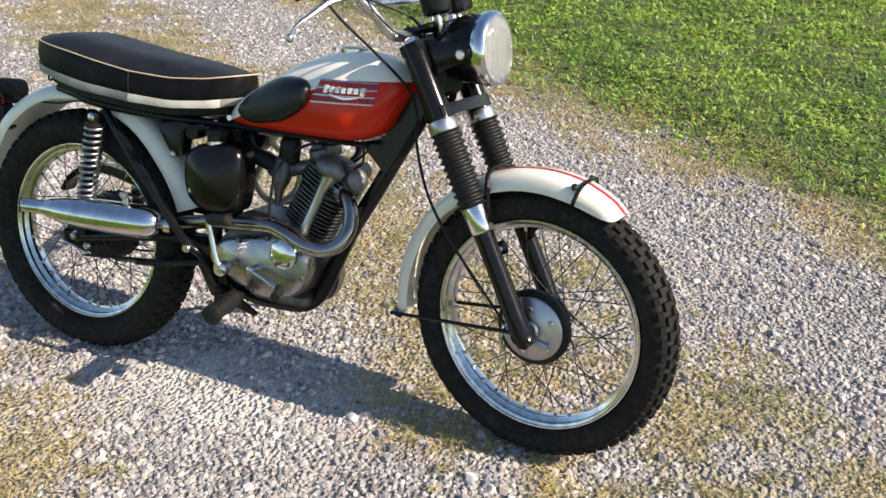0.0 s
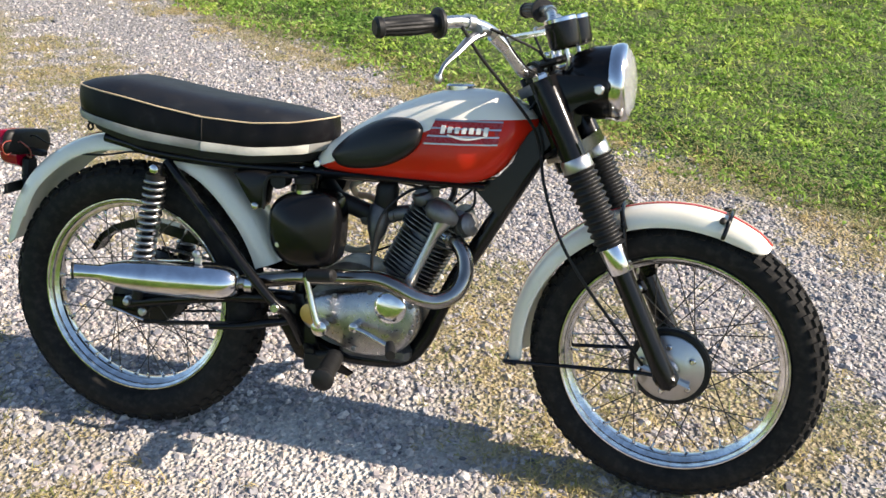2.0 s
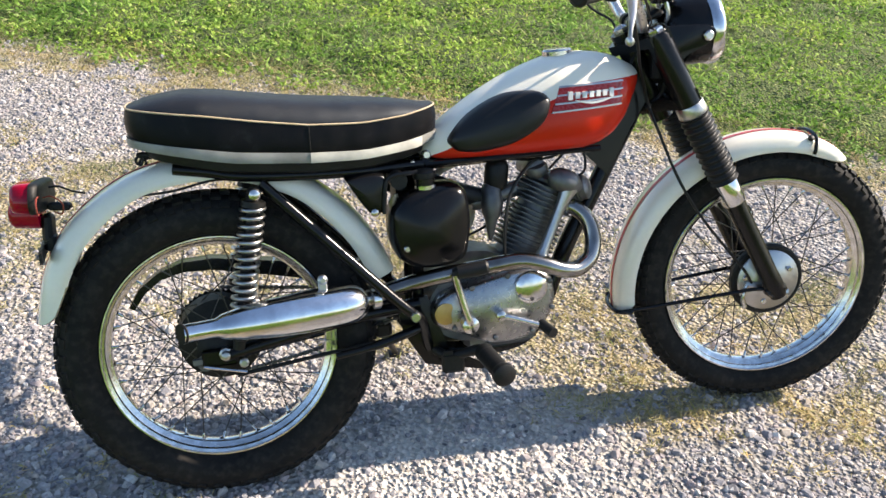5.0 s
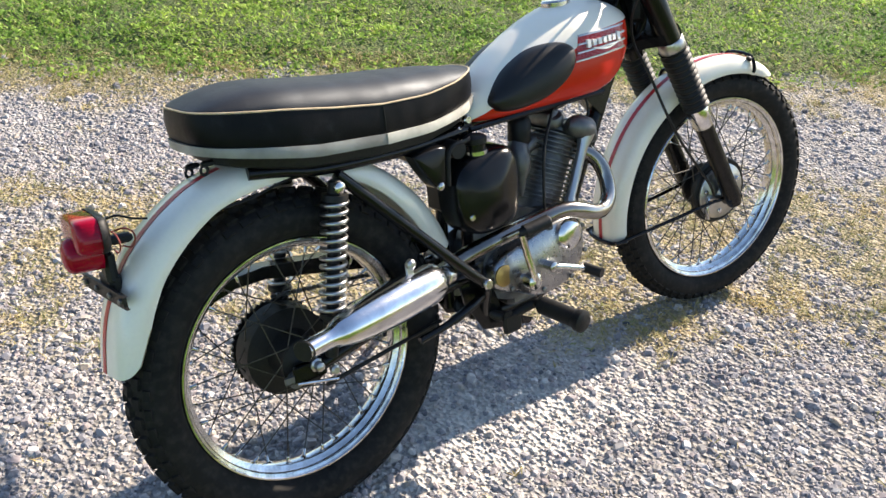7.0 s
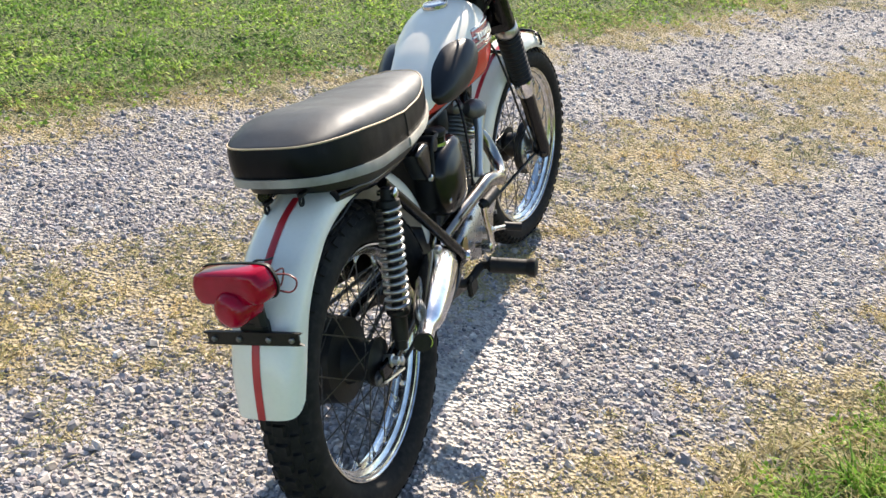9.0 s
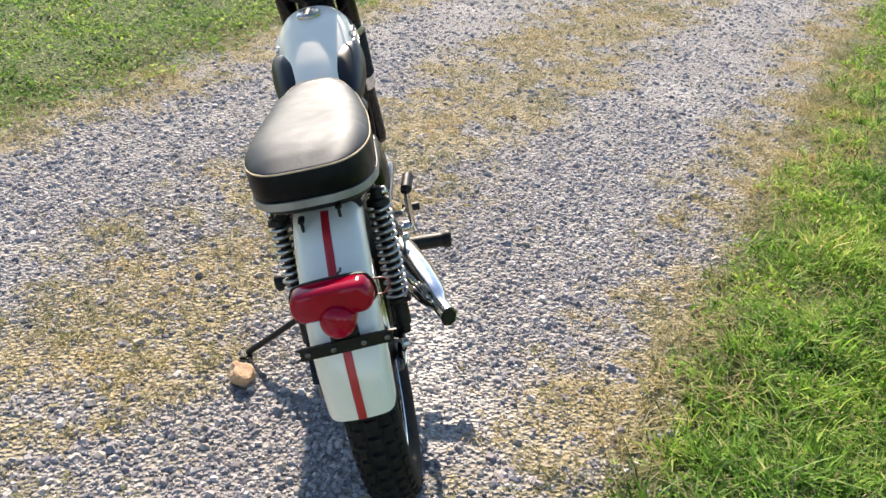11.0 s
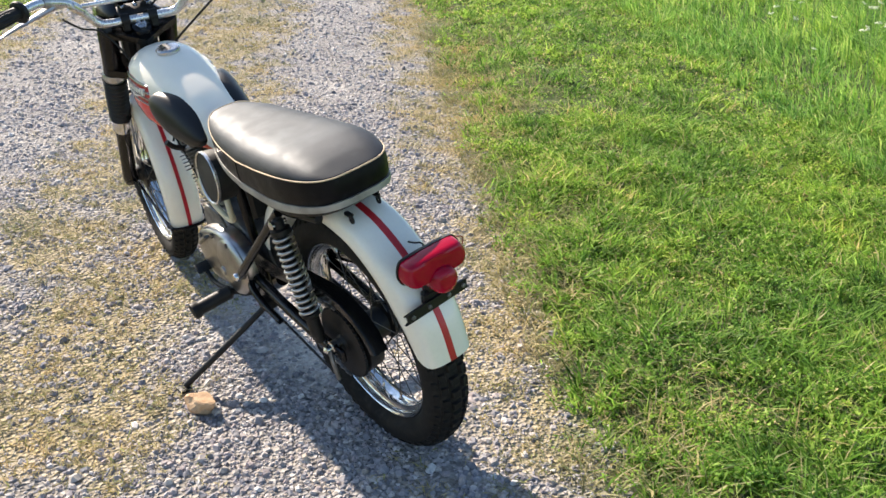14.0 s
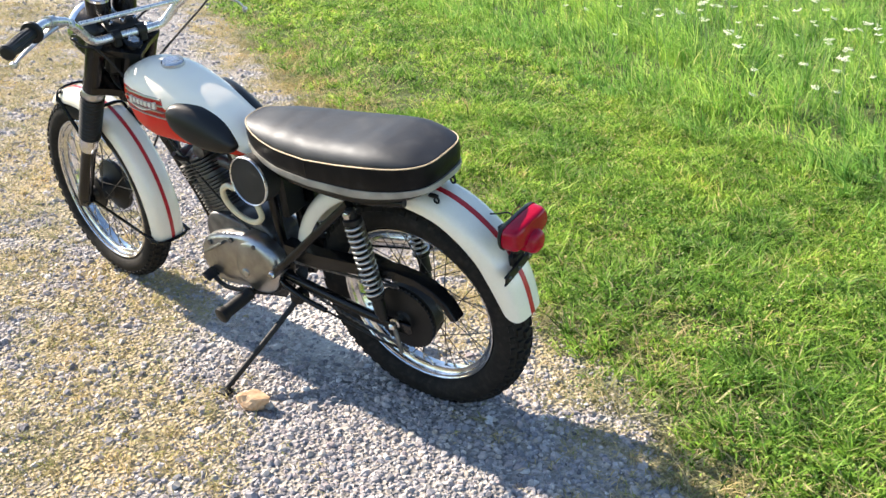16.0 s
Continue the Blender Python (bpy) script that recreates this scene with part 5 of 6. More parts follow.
for s in (-1, 1):
    y = 0.088 * s
    part("seat_rail", Geo().tube(cat([(-0.062, y * 0.85, 0.694), (0.0, y * 0.95, 0.686), (0.078, y, 0.672), (0.27, y * 0.85, 0.662), (0.45, y * 0.5, 0.662)]), 0.0115, 12), BLACK, frame_ob, "black seat rail")
    part("rear_strut", Geo().tube(cat([(0.100, y * 1.05, 0.657), (0.240, y * 1.24, 0.511), (0.345, y * 1.37, 0.402), (0.388, y * 1.36, 0.360), (0.410, y * 1.15, 0.335), (0.430, y * 0.7, 0.26)]), 0.0118, 12), BLACK, frame_ob, "black rear frame strut")
    part("seat_post", Geo().tube([(0.43, y * 0.5, 0.66), (0.415, y * 0.5, 0.40), (0.415, y * 0.5, 0.25)], 0.013, 12), BLACK, frame_ob)
    part("cradle_plate", Geo().prism([(0.36, 0.37), (0.43, 0.38), (0.475, 0.25), (0.56, 0.205), (0.55, 0.195), (0.42, 0.225), (0.375, 0.30)], y * 0.72, y * 0.8, 0.002), BLACK, frame_ob)
    part("bolt", Geo().lathe([(0, 0.012), (0.007 * s, 0.012), (0.011 * s, 0.009)], (0.390, y * 1.46, 0.358), (0, 1, 0), 14), OLD_CHROME, frame_ob, "bright frame bolt")
    part("bolt", Geo().lathe([(0, 0.009), (0.006 * s, 0.009), (0.009 * s, 0.006)], (0.412, y * 0.58, 0.664), (0, 1, 0), 12), OLD_CHROME, frame_ob)
    part("peg_stay", Geo().tube(cat([(0.415, y * 1.0, 0.318), (0.37, y * 1.2, 0.312), (0.30, y * 1.28, 0.296), (0.222, y * 1.30, 0.285)]), [0.010] * 12 + [0.008] * 7, 10), BLACK, frame_ob, "black pillion peg stay")
    # swinging arm
    lift = 0.042 if s < 0 else 0.0
    part("swinging_arm", Geo().tube(cat([(0.41, y * 0.85, 0.325 + lift), (0.25, y * 0.95, 0.315 + 0.9 * lift), (0.09, y * 0.98, 0.303 + 0.5 * lift), (-0.005, y * 0.98, 0.304)]), 0.0145, 12, True).box((-0.012, y * 0.98, 0.303), (0.07, 0.010, 0.036), 0.004), BLACK, bike, "black swinging arm")
    # spring units
    a, e = Vector((0.086, 0.106 * s, 0.640)), Vector((0.030, 0.104 * s, 0.332))
    d = (e - a).normalized()
    sh = part("shock_absorber", Geo().lathe([(-0.012, 0.010), (-0.008, 0.014), (0.012, 0.014), (0.014, 0.024), (0.026, 0.025), (0.028, 0.012), (0.236, 0.012), (0.238, 0.024), (0.246, 0.024), (0.252, 0.017), (0.300, 0.017), (0.302, 0.013), (0.322, 0.012)], a, d, 24), DULL_BLACK, bike, "black rear shock absorber")
    coil, turns = [], 13
    up = d.cross(Vector((0, 1, 0))).normalized()
    sd = d.cross(up)
    for j in range(turns * 14 + 1):
        t = j / (turns * 14)
        q = 2 * math.pi * turns * t
        coil.append(a + d * (0.026 + 0.212 * t) + (up * math.cos(q) + sd * math.sin(q)) * 0.0225)
    part("spring", Geo().tube(coil, 0.0042, 8), SPRING, sh, "bright coil spring", None, 80)
    part("bolt", Geo().lathe([(-0.02 * s, 0.006), (0.012 * s, 0.006), (0.013 * s, 0.011), (0.019 * s, 0.011), (0.022 * s, 0.007)], a, (0, 1, 0), 14), OLD_CHROME, sh)
part("tank_rail", Geo().tube([(0.44, -0.055, 0.662), (0.83, -0.055, 0.668)], 0.007, 8), BLACK, frame_ob)

# engine
engine = part("engine", Geo().prism(smooth_outline([(0.43, 0.33), (0.46, 0.40), (0.55, 0.435), (0.66, 0.445), (0.704, 0.40), (0.704, 0.33), (0.668, 0.275), (0.58, 0.258), (0.48, 0.275)], 5), -0.062, 0.062, 0.008), CAST, bike, "alloy single-cylinder engine")
engine_top = Geo().prism(smooth_outline([(0.45, 0.40), (0.50, 0.455), (0.56, 0.462), (0.62, 0.440), (0.66, 0.40), (0.55, 0.38)], 5), -0.05, 0.05, 0.012)
part("gearbox_top", engine_top, CAST, engine)
RCASE = [(0.436, 0.345), (0.447, 0.372), (0.480, 0.392), (0.540, 0.408), (0.610, 0.424), (0.665, 0.426), (0.700, 0.405), (0.712, 0.368), (0.705, 0.322), (0.672, 0.280), (0.620, 0.263), (0.560, 0.264), (0.505, 0.288), (0.455, 0.308), (0.438, 0.324)]
rc = part("timing_cover", Geo().prism(smooth_outline(RCASE, 4), -0.058, -0.100, 0.020, 0.010), POLISHED, engine, "polished alloy timing cover", None, 50)
part("points_cover", Geo().lathe([(0, 0.036), (0.006, 0.0365), (0.009, 0.034), (0.013, 0.020), (0.014, 0.003)], (0.651, -0.106, 0.388), (0, -1, 0), 36), CHROME, engine, "round chrome points cover")
part("clutch_plug", Geo().lathe([(0, 0.024), (0.004, 0.024), (0.005, 0.02)], (0.462, -0.098, 0.345), (0, -1, 0), 24), BRASS, engine, "brass-coloured round plug")
for x, z in ((0.52, 0.397), (0.60, 0.416), (0.695, 0.395), (0.70, 0.335), (0.655, 0.285), (0.57, 0.279), (0.48, 0.310)):
    part("screw", Geo().lathe([(0, 0.006), (0.005, 0.006), (0.006, 0.004)], (x, -0.101, z), (0, -1, 0), 10), CAST, engine)
LCASE = [(0.715, 0.322), (0.690, 0.370), (0.640, 0.400), (0.575, 0.422), (0.500, 0.436), (0.435, 0.420), (0.398, 0.385), (0.390, 0.330), (0.416, 0.284), (0.480, 0.258), (0.560, 0.242), (0.640, 0.230), (0.692, 0.244), (0.714, 0.282)]
part("primary_cover", Geo().prism(smooth_outline([(x, z - 0.006) for x, z in LCASE], 4), 0.055, 0.104, 0.024, 0.010), COVER, engine, "polished alloy primary cover", None, 50)
part("cover_dome", Geo().lathe([(-0.004, 0.086), (0.004, 0.080), (0.009, 0.066), (0.012, 0.040), (0.013, 0.004)], (0.478, 0.106, 0.338), (0, 1, 0.06), 40), COVER, engine, "shallow clutch dome")
part("cover_ridge", Geo().tube([(0.688, 0.100, 0.324), (0.630, 0.1105, 0.366), (0.585, 0.114, 0.396)], [0.010, 0.014, 0.009], 12, True, 0.45), COVER, engine)
part("filler_plug", Geo().lathe([(0, 0.013), (0.006, 0.013), (0.008, 0.010), (0.009, 0.003)], (0.512, 0.117, 0.316), (0, 1, 0), 20), ALLOY, engine, "bright slotted plug")
for x, z in ((0.655, 0.375), (0.56, 0.412), (0.47, 0.415), (0.415, 0.36), (0.50, 0.315)):
    part("screw", Geo().lathe([(0, 0.008), (0.006, 0.008), (0.007, 0.005)], (x, 0.104, z - 0.006), (0, 1, 0), 10), CAST, engine)
# barrel, leaning forward
BASE, UP = Vector((0.652, 0, 0.425)), Vector((0.430, 0, 0.903)).normalized()
part("barrel", Geo().lathe([(-0.01, 0.052), (0.03, 0.048), (0.20, 0.046), (0.21, 0.02)], BASE, UP, 28), CAST, engine, "dark cylinder barrel")


def fin_mesh(w, l, name):
    g = Geo()
    pts = []
    for j in range(28):
        a = 2 * math.pi * j / 28
        c, s = math.cos(a), math.sin(a)
        pts.append((l * math.copysign(abs(c) ** 0.6, c), w * math.copysign(abs(s) ** 0.6, s)))
    g.loft([[(x * k, y * k, h) for x, y in pts] for h, k in ((-0.0016, 0.98), (-0.0010, 1.0), (0.0010, 1.0), (0.0016, 0.98))])
    return g.mesh(name, FIN)


UPQ = UP.to_track_quat("Z", "Y").to_matrix().to_4x4()
fm, hm = fin_mesh(0.066, 0.054, "cylinder_fin"), fin_mesh(0.072, 0.060, "head_fin")
for k in range(10):
    part("cylinder_fin", fm, FIN, engine, "", Matrix.Translation(BASE + UP * (0.020 + 0.0105 * k)) @ UPQ)
for k in range(5):
    part("head_fin", hm, FIN, engine, "", Matrix.Translation(BASE + UP * (0.132 + 0.0105 * k)) @ UPQ)
hd = Geo().box(BASE + UP * 0.185, (0.10, 0.09, 0.03), 0.012, UPQ)
hd.lathe([(-0.045, 0.012), (-0.04, 0.022), (0.04, 0.022), (0.045, 0.012)], (0.690, 0, 0.628), (0, 1, 0), 18)
hd.lathe([(-0.045, 0.012), (-0.04, 0.022), (0.04, 0.022), (0.045, 0.012)], (0.775, 0, 0.588), (0, 1, 0), 18)
part("rocker_box", hd, CAST, engine, "cast rocker box", None)
part("rocker_cap", Geo().lathe([(0, 0.024), (0.012, 0.025), (0.02, 0.020), (0.022, 0.008)], (0.694, -0.030, 0.622), (-0.25, -0.35, 0.9), 20), CAST, engine)
part("rocker_cap", Geo().lathe([(0, 0.026), (0.014, 0.027), (0.02, 0.020), (0.022, 0.008)], (0.792, -0.035, 0.578), (0.75, -0.5, 0.25), 20), CAST, engine)
for k in range(4):
    part("cap_fin", Geo().lathe([(0, 0.029), (0.003, 0.029)], Vector((0.792, -0.035, 0.578)) - Vector((0.75, -0.5, 0.25)).normalized() * (0.004 + 0.008 * k), (0.75, -0.5, 0.25), 20), FIN, engine)
part("rocker_arm_box", Geo().tube(cat([(0.712, -0.058, 0.616), (0.748, -0.072, 0.602), (0.776, -0.066, 0.586)]), [0.014, 0.02, 0.024, 0.026, 0.026, 0.027, 0.026, 0.026, 0.024, 0.02, 0.018, 0.015, 0.012], 14), CAST, engine, "cast pushrod end box")
part("pushrod_tube", Geo().tube([(0.684, -0.078, 0.440), (0.688, -0.078, 0.452), (0.692, -0.078, 0.461), (0.732, -0.078, 0.556), (0.740, -0.077, 0.572), (0.750, -0.074, 0.590)], [0.013, 0.0135, 0.0105, 0.0115, 0.015, 0.021], 16), ALLOY, engine, "chrome pushrod tube")
part("spark_plug", Geo().tube(cat([(0.73, 0.05, 0.60), (0.735, 0.075, 0.615), (0.735, 0.09, 0.635)]), 0.008, 8), DULL_BLACK, engine)
part("sump", Geo().box((0.60, 0, 0.255), (0.17, 0.10, 0.04), 0.012), CAST, engine)

# exhaust
ex = cat([(0.745, -0.030, 0.545), (0.775, -0.044, 0.538), (0.799, -0.060, 0.512), (0.806, -0.076, 0.472), (0.792, -0.094, 0.436), (0.756, -0.110, 0.418), (0.715, -0.122, 0.424), (0.671, -0.122, 0.441), (0.624, -0.117, 0.4515), (0.558, -0.110, 0.4445), (0.44, -0.094, 0.427), (0.37, -0.084, 0.411), (0.32, -0.090, 0.401), (0.27, -0.112, 0.397)], 6)
pipe = part("exhaust_pipe", Geo().tube(ex, 0.0178, 20), EXHAUST, bike, "chrome exhaust pipe with heat stains", None, 60)
part("pipe_sleeve", Geo().tube([(0.742, -0.028, 0.546), (0.765, -0.042, 0.541)], 0.0215, 18), OLD_CHROME, pipe)
MA, MB = Vector((0.292, -0.106, 0.3965)), Vector((-0.080, -0.206, 0.4035))
silencer = part("silencer", Geo().lathe([(0.0, 0.017), (0.002, 0.022), (0.006, 0.0275), (0.013, 0.033), (0.023, 0.0378), (0.037, 0.0412), (0.06, 0.0425), (0.14, 0.0425), (0.20, 0.0395), (0.262, 0.0325), (0.300, 0.0245), (0.312, 0.0185), (0.33, 0.0178), (0.376, 0.0178), (0.376, 0.0155), (0.33, 0.0150)], MA, MB - MA, 40), CHROME, bike, "torpedo-shaped chrome silencer", None, 50)
# black disc closing the pipe end, drawn for the shade inside its bore
part("outlet", Geo().lathe([(-0.003, 0.0190), (0.0, 0.0205), (0.003, 0.0190)], MB - (MB - MA).normalized() * 0.008, (MB - MA).normalized() + Vector((0, -0.45, 0)), 28), DULL_BLACK, silencer, "black disc for the shade inside the outlet")
part("clamp", Geo().lathe([(-0.030, 0.0185), (-0.028, 0.0215), (-0.012, 0.0215), (-0.010, 0.0185)], MA, MB - MA, 24), OLD_CHROME, silencer)
part("hanger", Geo().box((0.203, -0.136, 0.448), (0.018, 0.006, 0.034), 0.003).lathe([(0, 0.010), (-0.008, 0.010), (-0.012, 0.005)], (0.203, -0.138, 0.462), (0, 1, 0), 12), ALLOY, silencer, "bright silencer hanger with bolt")

# carburettor, hose, looped fuel line, air cleaner
carb = part("carburettor", Geo().lathe([(-0.05, 0.016), (-0.04, 0.020), (0.0, 0.022), (0.03, 0.018)], (0.595, -0.012, 0.572), (1, 0, 0.2), 18).tube([(0.584, -0.034, 0.480), (0.585, -0.034, 0.500), (0.586, -0.034, 0.522), (0.588, -0.034, 0.540), (0.590, -0.030, 0.560), (0.590, -0.024, 0.590), (0.592, -0.020, 0.600)], [0.004, 0.009, 0.013, 0.021, 0.025, 0.023, 0.017], 18), CAST, bike, "grey cast carburettor")
part("top_cap", Geo().tube([(0.600, -0.020, 0.590), (0.602, -0.020, 0.600), (0.606, -0.020, 0.640), (0.607, -0.020, 0.652), (0.607, -0.020, 0.658)], [0.018, 0.026, 0.026, 0.020, 0.008], 18), RUBBER, carb, "black rubber hood over the throttle slide")
part("intake", Geo().tube([(0.62, -0.01, 0.578), (0.69, 0, 0.592)], 0.018, 16), CAST, carb)
part("intake_hose", Geo().tube(cat([(0.57, -0.012, 0.572), (0.53, -0.015, 0.585), (0.49, -0.02, 0.60), (0.45, 0.02, 0.62)]), 0.021, 16), RUBBER, carb, "black intake hose")
lp = [(0.508 + 0.066 * math.cos(q), 0.080 + 0.016 * math.sin(q), 0.528 + 0.066 * math.sin(q)) for q in (radians(130 - 30 * k) for k in range(11))]
part("fuel_line", Geo().tube(cat([(0.56, 0.03, 0.655), (0.50, 0.06, 0.625)] + lp[1:] + [(0.50, 0.05, 0.585), (0.56, -0.02, 0.570)], 4), 0.0085, 10), YELLOW_HOSE, carb, "looped yellowed fuel line", None, 70)
ac, ad = Vector((0.415, 0.060, 0.640)), Vector((0.06, 0.985, 0.10)).normalized()
air = part("air_cleaner", Geo().lathe([(0.0, 0.045), (0.004, 0.066), (0.05, 0.068), (0.056, 0.066)], ac, ad, 44), DULL_BLACK, bike, "round black air cleaner")
part("rim", Geo().ring([(0.052, 0.066), (0.053, 0.0692), (0.059, 0.0692), (0.061, 0.0675), (0.059, 0.0655), (0.053, 0.065)], ac, ad, 48), BAR, air, "thin chrome rim")
part("mesh_face", Geo().lathe([(0.050, 0.066), (0.057, 0.066), (0.060, 0.03), (0.060, 0.003)], ac, ad, 40), MESH, air, "dark mesh face")

# oil tank and tool box
OT = [(0.353, 0.545), (0.357, 0.580), (0.382, 0.608), (0.432, 0.622), (0.490, 0.624), (0.516, 0.606), (0.524, 0.560), (0.520, 0.500), (0.507, 0.464), (0.465, 0.450), (0.410, 0.451), (0.372, 0.472), (0.356, 0.508)]
oil = part("oil_tank", Geo().prism(smooth_outline(OT, 4), -0.045, -0.116, 0.030, 0.014), BLACK, bike, "glossy black oil tank", None, 60)
part("filler_neck", Geo().tube([(0.434, -0.080, 0.606), (0.432, -0.081, 0.640)], 0.021, 24), BLACK, oil, "black filler neck")
part("neck_band", Geo().tube([(0.4335, -0.0803, 0.618), (0.433, -0.0805, 0.626)], 0.0235, 28), CHROME, oil, "chrome band round the neck")
part("filler_cap", Geo().lathe([(0.0, 0.022), (0.002, 0.024), (0.012, 0.024), (0.016, 0.018), (0.0165, 0.004)], (0.432, -0.081, 0.640), (-0.05, -0.03, 1), 28), DULL_BLACK, oil, "black oil filler cap")
part("mounting_bolt", Geo().lathe([(0, 0.008), (-0.006, 0.008), (-0.009, 0.005)], (0.384, -0.108, 0.500), (0, 1, 0), 12), OLD_CHROME, oil)
tb = part("side_box", Geo().prism(smooth_outline([(0.273, 0.652), (0.274, 0.638), (0.290, 0.610), (0.312, 0.579), (0.326, 0.572), (0.340, 0.578), (0.346, 0.600), (0.346, 0.654)], 3), -0.062, -0.100, 0.010, 0.003), BLACK, bike, "small black side box", None, 60)
part("bolt", Geo().lathe([(0, 0.008), (-0.006, 0.008), (-0.008, 0.005)], (0.322, -0.098, 0.579), (0, 1, 0), 12), OLD_CHROME, tb)
part("coil", Geo().tube([(0.375, -0.06, 0.640), (0.375, -0.10, 0.640)], 0.018, 14), DULL_BLACK, tb)
part("inner_panel", Geo().box((0.392, 0.0, 0.56), (0.025, 0.08, 0.14), 0.008), DULL_BLACK, tb)

# controls by the feet
for s in (-1, 1):
    d = Vector((0.012, 0.118 * s, -0.012))
    a = Vector((0.535, 0.125 * s, 0.262)) if s < 0 else Vector((0.508, 0.118, 0.248))
    peg = part("footpeg", Geo().lathe([(0.0, 0.015), (0.008, 0.021), (0.02, 0.0195)] + [(0.024 + 0.004 * k, 0.0203 if k % 2 else 0.0197) for k in range(20)] + [(0.108, 0.0245), (0.120, 0.0245), (0.124, 0.018)], a, d, 20), RUBBER, bike, "ribbed rubber footpeg")
    part("peg_arm", Geo().tube(cat([(0.44, 0.06 * s, 0.255), (0.47, 0.09 * s, 0.245), (a.x - 0.005, 0.105 * s, a.z - 0.004), (a.x, 0.13 * s, a.z)]), 0.011, 10), DULL_BLACK, peg)
part("peg_bracket", Geo().box((0.475, -0.098, 0.232), (0.05, 0.014, 0.045), 0.005), DULL_BLACK, bike, "black footpeg bracket")
tab = Geo().ring([(-0.003, 0.012), (0.003, 0.012), (0.003, 0.0055), (-0.003, 0.0055)], (0.468, -0.100, 0.228), (0, 1, 0), 20)
part("stand_tab", tab.box((0.464, -0.100, 0.250), (0.022, 0.006, 0.026), 0.002), DULL_BLACK, bike, "black tab with a hole")
kick = part("kickstart", Geo().tube(cat([(0.503, -0.112, 0.332), (0.503, -0.150, 0.335), (0.494, -0.156, 0.36), (0.480, -0.156, 0.41), (0.470, -0.158, 0.448)]), 0.008, 10).lathe([(-0.02, 0.018), (-0.042, 0.018), (-0.046, 0.012)], (0.503, -0.112, 0.332), (0, 1, 0), 18), OLD_CHROME, bike, "folding kickstart lever with a rubber pedal")
part("pedal", Geo().tube([(0.470, -0.152, 0.449), (0.476, -0.156, 0.451), (0.478, -0.158, 0.452), (0.535, -0.168, 0.461), (0.540, -0.169, 0.462)], [0.010, 0.010, 0.0145, 0.0145, 0.010], 14), RUBBER, kick, "black rubber pedal")
gear = part("gear_lever", Geo().tube(cat([(0.575, -0.100, 0.338), (0.578, -0.128, 0.337), (0.605, -0.134, 0.330), (0.668, -0.142, 0.308)]), 0.0065, 10).lathe([(-0.105, 0.010), (-0.134, 0.011), (-0.137, 0.007)], (0.576, 0, 0.338), (0, 1, 0), 14), OLD_CHROME, bike, "bright gear lever")
part("lever_rubber", Geo().tube([(0.662, -0.136, 0.312), (0.668, -0.150, 0.308), (0.676, -0.178, 0.303)], 0.0115, 12), RUBBER, gear, "black rubber lever end")
pedal = part("brake_pedal", Geo().tube(cat([(0.47, 0.10, 0.262), (0.54, 0.122, 0.245), (0.61, 0.124, 0.235), (0.655, 0.122, 0.252)]), 0.007, 10), DULL_BLACK, bike, "black brake pedal")
part("pedal_pad", Geo().box((0.665, 0.125, 0.262), (0.035, 0.045, 0.01), 0.003, Matrix.Rotation(radians(-25), 4, "Y")), DULL_BLACK, pedal)

# side stand
stand = part("side_stand", Geo().tube(cat([(0.352, 0.085, 0.262), (0.362, 0.125, 0.235), (0.392, 0.235, 0.166), (0.424, 0.350, 0.096)]), [0.013] + [0.0085] * 16 + [0.0085, 0.0085], 12), DULL_BLACK, bike, "black side stand pushed out")
part("stand_lug", Geo().box((0.352, 0.08, 0.265), (0.04, 0.05, 0.04), 0.008), DULL_BLACK, stand)
part("stand_foot", Geo().box((0.427, 0.356, 0.089), (0.04, 0.035, 0.008), 0.002, Matrix.Rotation(radians(LEAN), 4, "X")), DULL_BLACK, stand, "rusty stand foot")

# chain and guard
CG = [(0.375, 0.440), (0.262, 0.440), (0.10, 0.462), (-0.009, 0.478), (-0.075, 0.474), (-0.125, 0.455), (-0.165, 0.425), (-0.190, 0.385), (-0.178, 0.380), (-0.154, 0.414), (-0.119, 0.440), (-0.072, 0.453), (-0.009, 0.452), (0.10, 0.430), (0.262, 0.395), (0.375, 0.395)]
guard = part("chain_guard", Geo().prism(CG, 0.046, 0.084, 0.006), BLACK, bike, "black chain guard")
for (x0, z0), (x1, z1) in (((0.41, 0.362), (0.0, 0.408)), ((0.41, 0.300), (-0.008, 0.204))):
    n, chain = 36, Geo()
    for i in range(n):
        t = (i + 0.5) / n
        sag = 0.012 * math.sin(math.pi * t) if z1 < 0.3 else 0.0
        a = math.atan2(z1 - z0, x1 - x0)
        chain.box((x0 + (x1 - x0) * t, 0.061, z0 + (z1 - z0) * t - sag), (0.0118, 0.007 if i % 2 else 0.011, 0.0085), 0.002, Matrix.Rotation(-a, 4, "Y"))
    part("chain_run", chain, CAST, bike, "oily drive chain")
part("brake_rod", Geo().tube([(0.42, 0.094, 0.29), (0.05, 0.098, 0.235), (-0.02, 0.098, 0.235)], 0.0035, 8), DULL_BLACK, bike, "thin black brake rod")
part("brake_lever", Geo().tube(cat([(0.0, 0.10, 0.305), (-0.012, 0.104, 0.27), (-0.02, 0.104, 0.228)]), 0.006, 8), CAST, bike, "grey rear brake lever")
part("chain_adjuster", Geo().lathe([(-0.005, 0.017), (0.005, 0.017)], (-0.040, -0.080, 0.292), (0, 1, 0), 24).box((-0.046, -0.085, 0.297), (0.040, 0.006, 0.016), 0.003), CAST, bike, "alloy wheel adjuster")
